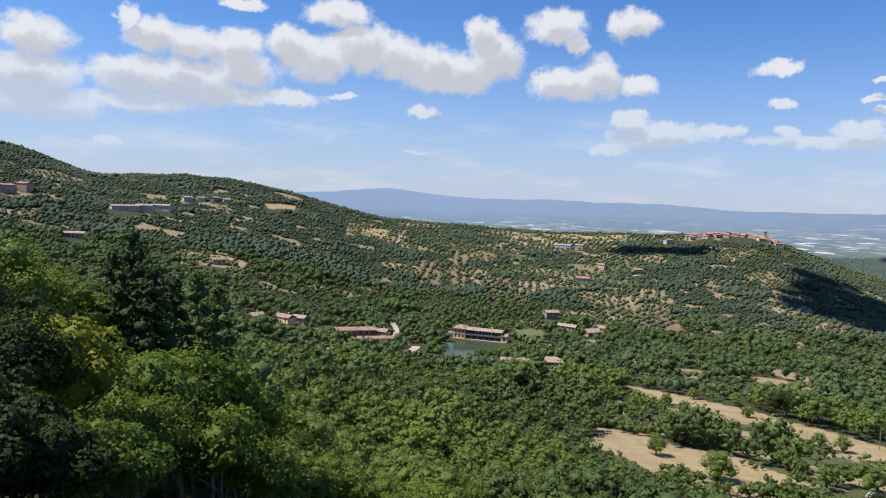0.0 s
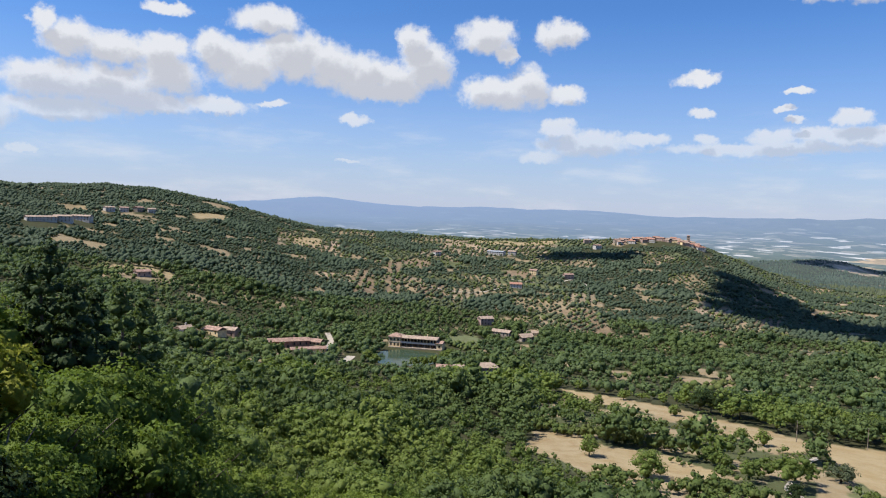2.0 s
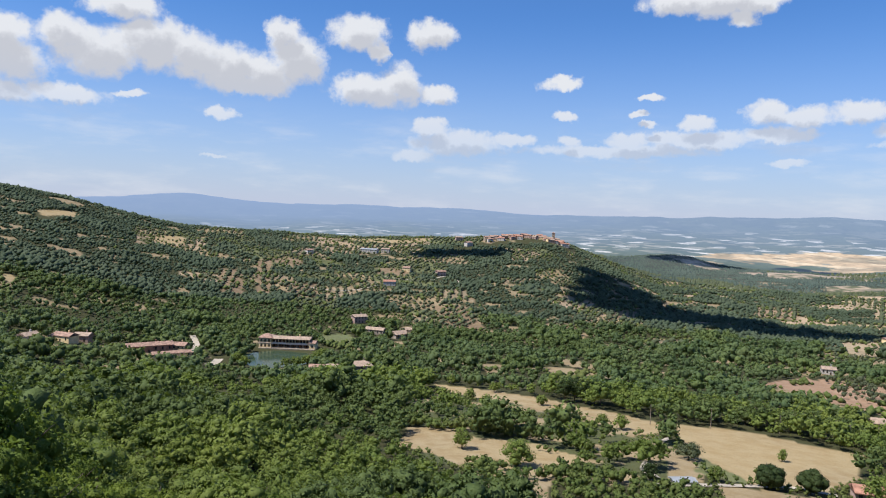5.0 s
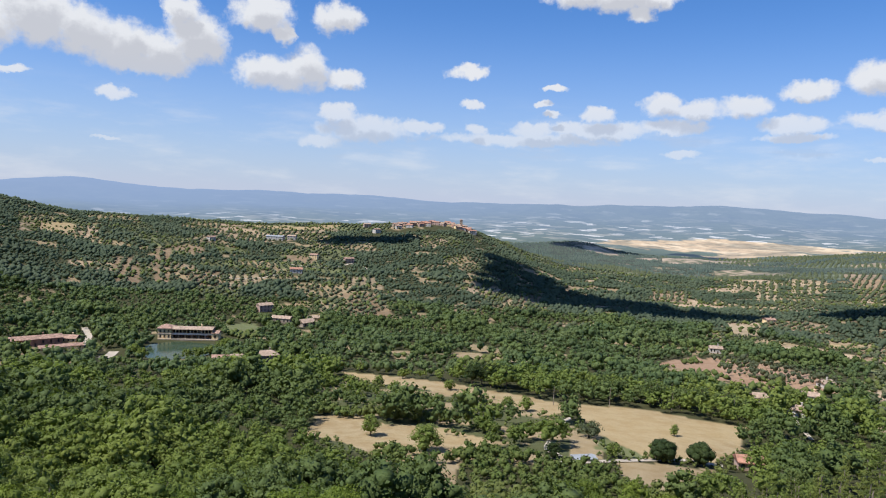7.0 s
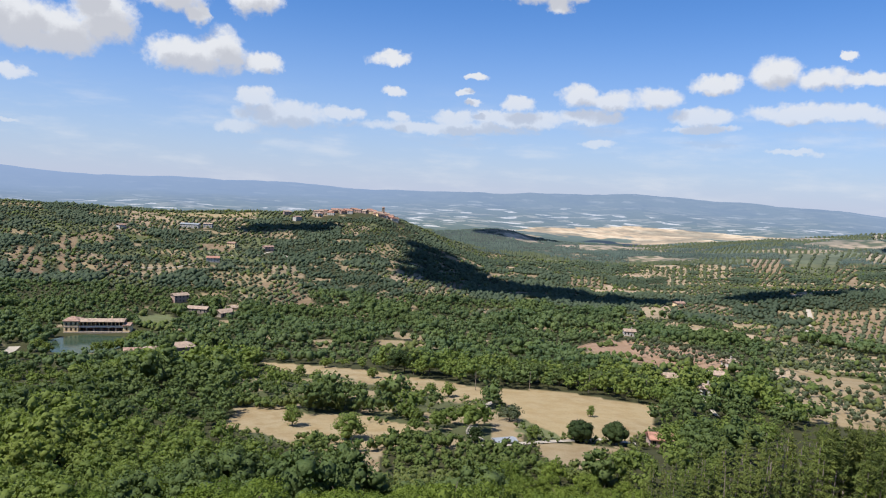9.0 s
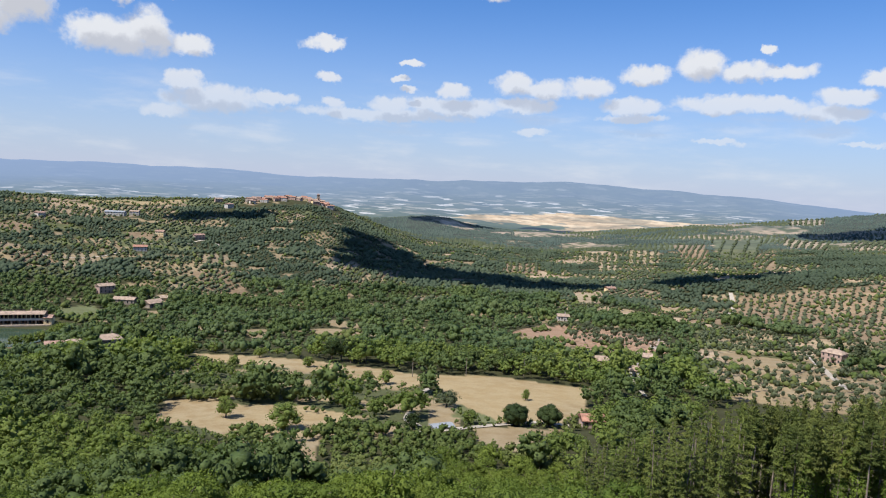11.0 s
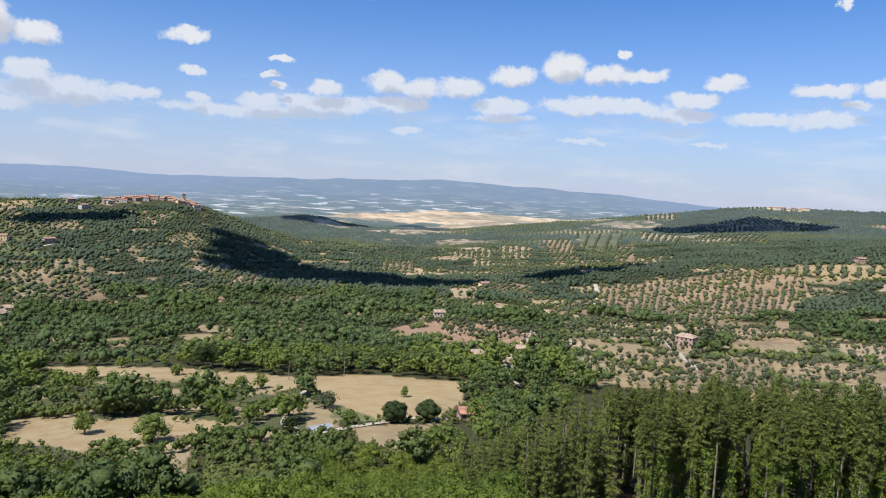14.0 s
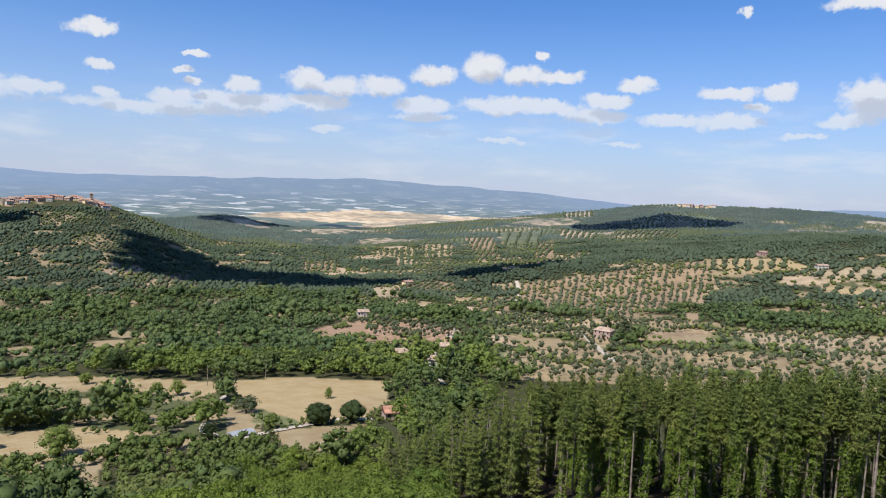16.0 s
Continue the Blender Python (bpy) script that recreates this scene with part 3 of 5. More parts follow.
plot(OCHRE, 0.02, 8.1, 3.6, 57.4, 809, 59.0, 923, 64.6, 962, 72.7, 1066, 73.4, 913, 72.5, 749, 66.6, 671, 60.3, 670)
plot(STRAW, 0.0, 15, 6.0, 72.6, 1101, 78.5, 1082, 78.4, 1018, 75.1, 981, 72.3, 1018)
plot(PALE, 0.1, 17, 6.0, 80.6, 1006, 86.0, 1053, 86.0, 958, 80.6, 927)
plot(STRAW, 0.1, 14, 4.5, 80.8, 905, 83.3, 902, 83.3, 830, 80.7, 846)
plot(OCHRE, 0.0, 80, 4.0, 71.1, 715, 72.9, 719, 72.4, 663, 71.3, 660)
plot(OCHRE, 0.0, 80, 4.0, 76.5, 743, 78.8, 759, 78.8, 709, 76.7, 699)
plot(OCHRE, 0.0, 80, 4.0, 66.6, 687, 70.9, 693, 70.5, 664, 66.6, 648)
plot(OCHRE, 0.0, 60, 4.0, 68.4, 561, 72.6, 609, 73.6, 549, 68.9, 505)
plot(PALE, 0.25, 8.5, 4.4, 74.7, 603, 86.0, 614, 86.0, 512, 80.5, 491, 76.7, 537)
plot(DRY, 0.3, 9, 4.6, 57, 330, 57.5, 425, 66, 470, 74, 500, 80.5, 488, 86, 508, 86, 320)
plot(GREY, 0.03, 26, 5.0, 56.2, 1967, 59.9, 1996, 59.5, 1477, 56.8, 1572)
plot(PALE, 0.05, 12, 5.0, 65.5, 2009, 70.4, 1952, 70.5, 1569, 65.8, 1620)
plot(OCHRE, 0.08, 11, 4.4, -2.1, 976, -0.2, 990, 0.0, 812, -1.7, 804)
plot(OCHRE, 0.0, 12, 4.4, 0.8, 1059, 2.0, 1104, 2.4, 826, 1.0, 820)
plot(OCHRE, 0.2, 9, 4.0, 3.0, 901, 6.0, 914, 6.2, 827, 3.5, 817)
plot(PALE, 0.0, 9, 3.8, 6.2, 899, 8.4, 923, 8.6, 856, 6.2, 803)
plot(OCHRE, 0.0, 70, 4.0, 2.0, 1104, 4.5, 1104, 4.5, 1054, 2.2, 1054)
plot(MEADOW, 0.0, 80, 4.0, 5.1, 1133, 7.4, 1139, 7.9, 1085, 5.5, 1059)
plot(PALE, 0.1, 12, 4.4, 15.1, 921, 17.8, 935, 18.8, 864, 16.0, 845)
plot(OCHRE, 0.35, 10, 3.8, 15.3, 814, 18.3, 833, 19.8, 657, 16.1, 665)
plot(OCHRE, 0.3, 8, 3.4, 24.5, 754, 26.8, 762, 27.4, 711, 24.7, 716)
plot(PALE, 0.3, 9, 3.8, 13.3, 771, 15.1, 747, 15.6, 665, 13.8, 696)
plot(OCHRE, 0.0, 8, 3.6, 29.8, 945, 31.9, 981, 31.7, 859, 30.0, 844)
plot(PALE, 0.2, 12, 4.4, 32.0, 673, 36.0, 727, 36.1, 667, 32.7, 620)
plot(OCHRE, 0.0, 40, 4.0, 10.5, 1085, 13.2, 1071, 13.0, 1026, 10.7, 1034)
plot(PALE, 0.2, 10, 4.0, 20.6, 1053, 22.7, 1059, 22.7, 1018, 20.8, 1006)
plot(PALE, 0.2, 11, 4.0, 3.8, 1226, 5.7, 1240, 5.7, 1170, 3.8, 1152)
plot(STRAW, 0.0, 90, 4.0, -23.5, 1195, -21.5, 1201, -21.7, 1142, -23.3, 1135)
# closed woods on the slopes
WOODED = [
    [73.8, 837, 76.0, 894, 79.0, 880, 78.8, 755, 74.1, 740],
    [53.6, 921, 57.3, 1010, 64.7, 1193, 64.7, 1034, 57.4, 923, 54.1, 894],
    [64.7, 1320, 74.5, 1736, 86.0, 2078, 86.0, 1130, 74.6, 1122, 67.6, 1064, 64.7, 1034],
    [-5.6, 791, 2.0, 791, 7.1, 671, -3.8, 615],
]
OLIVE_HILL = [43.6, 490, 45.5, 560, 50, 545, 54.5, 500, 54, 462, 49.5, 452, 46.5, 462]

# ---- ground, one sheet out to the hazy distance ----
def land_sheet(name, azs, rs, closed):
    A, R = np.meshgrid(azs, rs)
    Z = height_polar(A.ravel(), R.ravel())
    X, Y = R.ravel() * np.sin(np.radians(A.ravel())), R.ravel() * np.cos(np.radians(A.ravel()))
    n, k = len(azs), len(rs)
    i = np.arange(k - 1)[:, None] * n + np.arange(n if closed else n - 1)[None, :]
    j = np.arange(k - 1)[:, None] * n + (np.arange(n if closed else n - 1)[None, :] + 1) % n
    quads = np.stack([i, i + n, j + n, j], -1).reshape(-1, 4)
    return np.stack([X, Y, Z], -1), quads[:, ::-1]


AZS = np.concatenate([np.linspace(-180, -42, 40, endpoint=False), np.arange(-40, 92, 0.24), np.linspace(94, 180, 26, endpoint=False)])
RS = np.concatenate([[0.05, 3, 6, 10, 16, 24, 34, 48, 64, 84, 106, 130, 150], np.geomspace(163, 1000, 150), np.geomspace(1010, 1700, 66)])
verts, quads = land_sheet("ground", AZS, RS, True)
wood, rows, angle, colour = land_use(verts[:, 0], verts[:, 1])
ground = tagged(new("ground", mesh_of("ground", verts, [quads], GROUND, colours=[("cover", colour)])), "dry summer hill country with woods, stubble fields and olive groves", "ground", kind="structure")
for p in ground.data.polygons:
    p.use_smooth = True

AZS = np.concatenate([np.linspace(-180, -42, 40, endpoint=False), np.arange(-42, 94, 0.3), np.linspace(94, 180, 26, endpoint=False)])
verts, quads = land_sheet("backdrop", AZS, np.concatenate([np.geomspace(1690, 2540, 44), np.linspace(2560, 3700, 36), np.linspace(3740, 4950, 46)]), True)
r, az = np.hypot(verts[:, 0], verts[:, 1]), np.degrees(np.arctan2(verts[:, 0], verts[:, 1]))
# share of glow painted in as haze, mostly rising with distance
haze_glow = np.interp(r, [1690, 2560, 3000, 3700, 4200, 4700], [0.05, 0.15, 0.28, 0.56, 0.73, 0.84]) * np.interp(az, [24, 34, 58, 66], [1, 0.88, 0.86, 1])
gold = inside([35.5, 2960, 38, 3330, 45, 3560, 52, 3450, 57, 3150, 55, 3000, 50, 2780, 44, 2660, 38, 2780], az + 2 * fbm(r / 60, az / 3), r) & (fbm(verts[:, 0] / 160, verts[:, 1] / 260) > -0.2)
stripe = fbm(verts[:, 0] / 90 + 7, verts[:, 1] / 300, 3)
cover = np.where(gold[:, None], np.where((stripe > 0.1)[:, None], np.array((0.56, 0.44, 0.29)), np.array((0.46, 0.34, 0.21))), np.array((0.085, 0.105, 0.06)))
haze_glow = np.where(gold, 0.14, haze_glow + 0.10 * np.clip((22 - az) / 20, 0, 1) * np.clip((r - 3600) / 600, 0, 1))
near_side = r < 2600
cover = np.where(near_side[:, None], land_use(verts[:, 0], verts[:, 1])[3], cover)
backdrop = tagged(new("backdrop", mesh_of("backdrop", verts, [quads], DISTANT, [("haze_glow", haze_glow)], [("cover", cover)])), "hazy blue plain and mountain ranges on the horizon", "distance", kind="structure")

# ---- trees ----
def ico(n=1):
    bm = bmesh.new()
    bmesh.ops.create_icosphere(bm, subdivisions=n, radius=1.0)
    v = np.array([p.co for p in bm.verts])
    f = np.array([[q.index for q in p.verts] for p in bm.faces])
    bm.free()
    return v, f


ICO1, ICO2 = ico(1), ico(2)
OCTA = np.array([(1, 0, 0), (-1, 0, 0), (0, 1, 0), (0, -1, 0), (0, 0, 1), (0, 0, -1.0)]), np.array([(0, 2, 4), (2, 1, 4), (1, 3, 4), (3, 0, 4), (2, 0, 5), (1, 2, 5), (3, 1, 5), (0, 3, 5)])


def cards(rng, lobes, count, size, upright=0.0, long=1.0, slim=0.36):
    """Leaf sprays over the skins of lobes, rows of x, y, z, rx, ry, rz: four corners each."""
    lobes = np.array(lobes, float)
    weight = (lobes[:, 3] * lobes[:, 5]) ** 1.0
    k = rng.choice(len(lobes), count, p=weight / weight.sum())
    d = rng.normal(size=(count, 3))
    d[:, 2] = np.where(rng.random(count) < 0.75, np.abs(d[:, 2]), d[:, 2])
    d /= np.linalg.norm(d, axis=1)[:, None]
    p = lobes[k, :3] + d * lobes[k, 3:6] * rng.uniform(0.78, 1.1, (count, 1))
    n = d + rng.normal(size=(count, 3)) * 0.36 + np.array([0, 0, 0.2])
    n /= np.linalg.norm(n, axis=1)[:, None]
    a = np.cross(n, rng.normal(size=(count, 3)) * (1 - upright) + np.array([0.3, 0.2, 0]) * upright)
    a /= np.linalg.norm(a, axis=1)[:, None] + 1e-9
    b = np.cross(n, a)
    s = size * rng.uniform(0.55, 1.25, (count, 1))
    bend = n * s * 0.25
    v = np.stack([p - a * s * 0.5 * long, p - b * s * slim + bend, p + a * s * 0.5 * long, p + b * s * slim + bend], 1).reshape(-1, 3)
    return v, np.arange(count * 4).reshape(-1, 4)


def lump(rng, lobes, base, shrink=0.8, rough=0.22):
    vs, fs, n = [], [], 0
    for x, y, z, a, b, c in lobes:
        v = base[0] * (1 + rough * rng.normal(size=(len(base[0]), 1)))
        vs.append(v * np.array([a, b, c]) * shrink + np.array([x, y, z]))
        fs.append(base[1] + n)
        n += len(v)
    return np.concatenate(vs), np.concatenate(fs)


def crown_lobes(rng, wide, low, high, count):
    """Lobes over the dome of a broad uneven crown between two heights."""
    mid, half = low + (high - low) * 0.45, (high - low) * 0.5
    lobes = [(0, 0, mid, wide * 0.33, wide * 0.33, half * 0.78)]
    for i in range(count):
        a, up = 2.4 * i + rng.uniform(-0.4, 0.4), 1.0 - 1.25 * (i + rng.uniform(0.2, 0.8)) / count
        side = math.sqrt(max(0.0, 1 - up * up)) * rng.uniform(0.8, 1.1)
        s = wide * rng.uniform(0.14, 0.23)
        lobes.append((wide * 0.34 * side * math.cos(a), wide * 0.34 * side * math.sin(a), mid + half * 0.68 * up, s, s, s * rng.uniform(0.75, 1.0)))
    return lobes


def tube(points, radii, sides=6):
    """A tapered limb through points."""
    vs, fs = [], []
    for k, (p, r) in enumerate(zip(points, radii)):
        for s in range(sides):
            a = 2 * math.pi * s / sides
            vs.append((p[0] + r * math.cos(a), p[1] + r * math.sin(a), p[2]))
    for k in range(len(points) - 1):
        for s in range(sides):
            a, b = k * sides + s, k * sides + (s + 1) % sides
            fs.append((a, b, b + sides, a + sides))
    return np.array(vs), np.array(fs)


def trunk_of(rng, tall, thick, limbs, wide):
    parts, n, vs = [], 0, []
    lean = rng.uniform(-0.04, 0.04, 2)
    stem = [(lean[0] * z, lean[1] * z, z) for z in np.linspace(-0.6, tall, 6)]
    sets = [(stem, np.linspace(thick, thick * 0.35, 6))]
    for i in range(limbs):
        z, a = tall * rng.uniform(0.35, 0.9), rng.uniform(0, 6.28)
        l = wide * rng.uniform(0.25, 0.42)
        sets.append(([(0, 0, z), (l * 0.5 * math.cos(a), l * 0.5 * math.sin(a), z + l * 0.35), (l * math.cos(a), l * math.sin(a), z + l * 0.8)], (thick * 0.4, thick * 0.28, thick * 0.1)))
    for pts, rad in sets:
        v, f = tube(pts, rad)
        vs.append(v)
        parts.append(f + n)
        n += len(v)
    return np.concatenate(vs), np.concatenate(parts)


def join(*pieces):
    vs, tris, quads, n = [], [], [], 0
    for v, f in pieces:
        vs.append(v)
        (tris if f.shape[1] == 3 else quads).append(f + n)
        n += len(v)
    out = [np.concatenate(g) for g in (tris, quads) if g]
    return np.concatenate(vs), out


def broadleaf(name, seed, wide, tall, leaves, size, leaf, label, category="tree", group="", low=0.22, lobes=10, core=0.56):
    rng = np.random.default_rng(seed)
    tree = thing(name, Matrix(), label, category, group)
    v, f = trunk_of(rng, tall * 0.75, wide * 0.035 + 0.05, 5, wide)
    t = new("trunk", mesh_of("trunk", v, [f], BARK))
    t.parent = tree
    shape = crown_lobes(rng, wide, tall * low, tall, lobes)
    v, f = join(lump(rng, shape, ICO1 if core < 0.8 else ICO2, core, 0.25 if core < 0.8 else 0.05), cards(rng, shape, leaves, size))
    c = new("crown", mesh_of("crown", v, f, leaf))
    c.parent = tree
    return tree


def pine(name, seed, tall, leaves, size, ivy, label, group, bare=0.42):
    rng = np.random.default_rng(seed)
    tree = thing(name, Matrix(), label, "pine tree", group)
    v, f = trunk_of(rng, tall * 0.84, 0.2, 0, 1.0)
    dead = []
    for i in range(10):
        z, a, l = tall * rng.uniform(min(0.2, bare), bare + 0.1), rng.uniform(0, 6.28), rng.uniform(0.8, 2.0)
        dead.append(tube([(0, 0, z), (l * math.cos(a), l * math.sin(a), z - 0.2)], (0.05, 0.015), 4))
    v, f = join((v, f), *dead)
    t = new("trunk", mesh_of("trunk", v, f, BARK_PALE))
    t.parent = tree
    shape = []
    n = 13
    for i in range(n):
        u = i / (n - 1)
        z = tall * (bare + (0.985 - bare) * u)
        wide = tall * (0.068 * (1 - u) ** 0.7 + 0.008) * rng.uniform(0.7, 1.25)
        shape.append((0, 0, z, wide * 0.34, wide * 0.34, wide * 0.4 + 0.3))
        for k in range(5 if u < 0.8 else 2):
            a = 1.257 * k + 0.9 * i + rng.uniform(-0.5, 0.5)
            reach, s = wide * rng.uniform(0.45, 1.05), wide * rng.uniform(0.2, 0.34) + 0.12
            shape.append((reach * math.cos(a), reach * math.sin(a), z + reach * 0.2, s, s, s * 0.7))
    v, f = join(lump(rng, shape, OCTA, 0.66, 0.12), cards(rng, shape, leaves, size, 0.8, 1.8, 0.15))
    c = new("crown", mesh_of("crown", v, f, LEAF_PINE))
    c.parent = tree
    if ivy:
        col = [(rng.uniform(-0.2, 0.2), rng.uniform(-0.2, 0.2), tall * u, rng.uniform(0.45, 1.25), rng.uniform(0.45, 1.25), tall * 0.06) for u in np.linspace(0.03, ivy, 10)]
        v, f = cards(rng, col, int(1100 * ivy / 0.5), 0.34)
        i = new("ivy", mesh_of("ivy", v, [f], LEAF_IVY))
        i.parent = tree
        tagged(i, "bright green ivy climbing the trunk")
    return tree


def jitter(spacing, az0, az1, r0, r1, rng):
    """A loose scatter of places in a sector."""
    n = int(r1 / spacing) + 2
    g = np.arange(-n, n + 1)
    gx, gy = np.meshgrid(g, g)
    x, y = (gx.ravel() + rng.uniform(-0.5, 0.5, gx.size)) * spacing, (gy.ravel() + rng.uniform(-0.5, 0.5, gx.size)) * spacing
    az, r = np.degrees(np.arctan2(x, y)), np.hypot(x, y)
    keep = (az > az0) & (az < az1) & (r > r0) & (r < r1)
    return x[keep], y[keep]


def scatter(name, templates, x, y, sizes, mat, label, category, rng, sink=0.0):
    """One object of kind stuff: copies of the templates, joined, each with its own size, turn and tint."""
    z = height(x, y) - sink
    which = rng.integers(len(templates), size=len(x))
    vs, tris, quads, tint, n = [], [], [], [], 0
    for k, (v, fs) in enumerate(templates):
        m = np.where(which == k)[0]
        if not len(m):
            continue
        a = rng.uniform(0, 6.28, len(m))
        s = sizes[m] * rng.choice((0.72, 0.86, 1.0, 1.14, 1.34), len(m)) * rng.uniform(0.9, 1.1, len(m))
        up = s * rng.uniform(0.85, 1.15, len(m))
        ca, sa = np.cos(a)[:, None], np.sin(a)[:, None]
        X = (v[None, :, 0] * ca - v[None, :, 1] * sa) * s[:, None] + x[m][:, None]
        Y = (v[None, :, 0] * sa + v[None, :, 1] * ca) * s[:, None] + y[m][:, None]
        Z = v[None, :, 2] * up[:, None] + z[m][:, None]
        vs.append(np.stack([X, Y, Z], -1).reshape(-1, 3))
        tint.append(np.repeat(rng.random(len(m)), len(v)))
        base = n + np.arange(len(m))[:, None, None] * len(v)
        for f in fs:
            (tris if f.shape[1] == 3 else quads).append((f[None] + base).reshape(-1, f.shape[1]))
        n += len(m) * len(v)
    faces = [np.concatenate(g) for g in (tris, quads) if g]
    me = mesh_of(name, np.concatenate(vs), faces, mat, [("tint", np.concatenate(tint))])
    return tagged(new(name, me), label, category, kind="stuff")


RNG = np.random.default_rng(5)


def template(leaves, size, base, lobes, low=0.12):
    """A unit tree: 1 wide, about 1 high."""
    shape = crown_lobes(RNG, 1.0, low, 1.05, lobes)
    pieces = [lump(RNG, shape, base, 0.8 if leaves < 30 else 0.56, 0.14 if leaves < 30 else 0.3)]
    if leaves:
        pieces.append(cards(RNG, shape, leaves, size))
    return join(*pieces)


NEAR = [template(460, 0.057, ICO1, 12) for i in range(4)]
MID = [template(220, 0.075, ICO1, 9) for i in range(5)]
HALFWAY = [template(70, 0.125, ICO1, 5) for i in range(5)]
FAR = [template(16, 0.2, ICO1, 1) for i in range(8)]
BUSH = [template(8, 0.28, ICO1, 1) for i in range(6)]
TENT = np.array([(1, 0, -0.5), (-1, 0, -0.5), (0, 1, -0.5), (0, -1, -0.5), (0.5, 0.4, 0.8), (-0.4, -0.5, 0.9)]), np.array([(0, 2, 4), (2, 1, 5), (2, 5, 4), (1, 3, 5), (3, 0, 4), (3, 4, 5)])
REMOTE = [join(lump(RNG, [(0, 0, 0.5, 0.55, 0.55, 0.55)], TENT, 1.0, 0.15)) for i in range(8)]
VERY_FAR = [join(lump(RNG, [(0, 0, 0.42, 0.66, 0.66, 0.46)], OCTA, 1.0, 0.2)) for i in range(8)]

# near slope below the terrace
CHESTNUTS = [broadleaf("chestnut_tree", 11 + i, 8.4, 9.0, 1450, 0.38, LEAF, "leafy green chestnut tree on the steep slope", group="chestnuts below the terrace") for i in range(4)]
x, y = jitter(6.0, -35, 52, 40, 168, RNG)
az, r = np.degrees(np.arctan2(x, y)), np.hypot(x, y)
ok = (r > np.interp(az, [-36, -14, -8, 60], [44, 50, 84, 88])) & ((r < np.where(az > 40, 116, 124)) | ((az > 33) & (az < 48) & (r < np.interp(az, [33, 45, 48], [158, 164, 150]))))
x, y, az, r = x[ok], y[ok], az[ok], r[ok]
first = set()
for px, py in zip(x, y):
    k = int(RNG.integers(4))
    s = RNG.uniform(0.7, 1.15) if math.hypot(px, py) < 124 else RNG.uniform(0.62, 0.9)
    m = Matrix.LocRotScale((px, py, float(height(px, py)[0]) - 0.3), Euler((0, 0, RNG.uniform(0, 6.28))), (s, s, s * RNG.uniform(0.85, 1.15)))
    if k not in first:
        first.add(k)
        CHESTNUTS[k].matrix_world = m
    else:
        c = copy_thing(CHESTNUTS[k], m)
        c.matrix_basis = m

PINES = [pine("pine_tree", 40 + i, 22.5, 1700 if i < 4 else 650, 0.42 if i < 4 else 0.62, (0.0, 0.66, 0.5, 0.76)[i % 4], "tall black pine with ivy up its trunk" if i % 4 else "tall black pine in the plantation", "pine plantation", (0.62, 0.55, 0.66, 0.52)[i % 4]) for i in range(7)]
PINES += [pine("young_pine", 50 + i, 22.5, 950, 0.55, 0.0, "bushy young pine branched down to the ground", "pine plantation", 0.04 + 0.04 * i) for i in range(3)]
x, y = jitter(4.7, 46, 90, 110, 178, RNG)
az, r = np.degrees(np.arctan2(x, y)), np.hypot(x, y)
ok = (r > np.interp(az, [34, 45, 52, 58, 92], [138, 128, 126, 122, 118])) & (r < np.interp(az, [34, 45, 50, 52], [164, 166, 168, 180]))
x, y, az, r = x[ok], y[ok], az[ok], r[ok]
first = set()
for px, py, pa, pr in zip(x, y, az, r):
    k = int(RNG.integers(7, 10)) if pa < 60 + RNG.uniform(-3, 2.5) else int(RNG.integers(4)) if pr < 134 else int(RNG.integers(4, 7))
    s = RNG.uniform(0.82, 1.1) * np.interp(pa, [34, 44, 46, 48, 50, 53, 58, 80], [0.30, 0.30, 0.34, 0.45, 0.58, 0.76, 0.97, 1.1])
    broad = s * np.interp(s, [0.3, 0.6, 0.95], [2.2, 1.6, 1.08])
    m = Matrix.LocRotScale((px, py, float(height(px, py)[0]) - 0.2), Euler((RNG.uniform(-0.03, 0.03), RNG.uniform(-0.03, 0.03), RNG.uniform(0, 6.28))), (broad, broad, s))
    if k not in first:
        first.add(k)
        PINES[k].matrix_world = m
    else:
        c = copy_thing(PINES[k], m)
        c.matrix_basis = m


# woods of the middle distance
def woods(name, templates, spacing, az0, az1, r0, r1, size, mat, label, chance=1.0):
    x, y = jitter(spacing, az0, az1, r0, r1, RNG)
    wood, rows, angle, colour = land_use(x, y)
    az, r = np.degrees(np.arctan2(x, y)), np.hypot(x, y)
    ok = (wood > 0.5) & ~inside(LOW_BUSHES, az, r) & (RNG.random(len(x)) < chance) & free_of_houses(x, y) & ~((az > 34) & (r < np.interp(az, [34, 45, 50, 53, 57, 60], [164, 166, 168, 185, 260, 330])))
    x, y = x[ok], y[ok]
    big = size * (1 + 0.9 * fbm(x / 38, y / 38, 2))
    stand_of = fbm(x / 60 + 31, y / 60, 3)
    if r1 > 800:
        return scatter(name, templates, x, y, big, mat, label, "woodland", RNG, 0.3)
    # stands of darker evergreen oak and of light young growth within the wood
    for low, high, leaf, words, k in ((-9, -0.2, LEAF_STAND, "dark evergreen oaks within the wood", 1.15), (-0.2, 0.32, mat, label, 1.0), (0.32, 9, LEAF_LIGHT if r1 < 400 else LEAF_POPLAR, "light green young trees within the wood", 0.85)):
        m = (stand_of >= low) & (stand_of < high)
        if m.sum() < 8:
            continue
        scatter(name, templates, x[m], y[m], big[m] * k, leaf, words, "woodland", RNG, 0.3)



CLEARINGS = []


def free_of_houses(x, y):
    ok = np.ones(len(x), bool)
    r = np.hypot(x, y)
    for cx, cy, rad in CLEARINGS:
        for ahead in (0, 12, 24, 36):
            ok &= (x * (1 + ahead / r) - cx) ** 2 + (y * (1 + ahead / r) - cy) ** 2 > rad * rad
    return ok


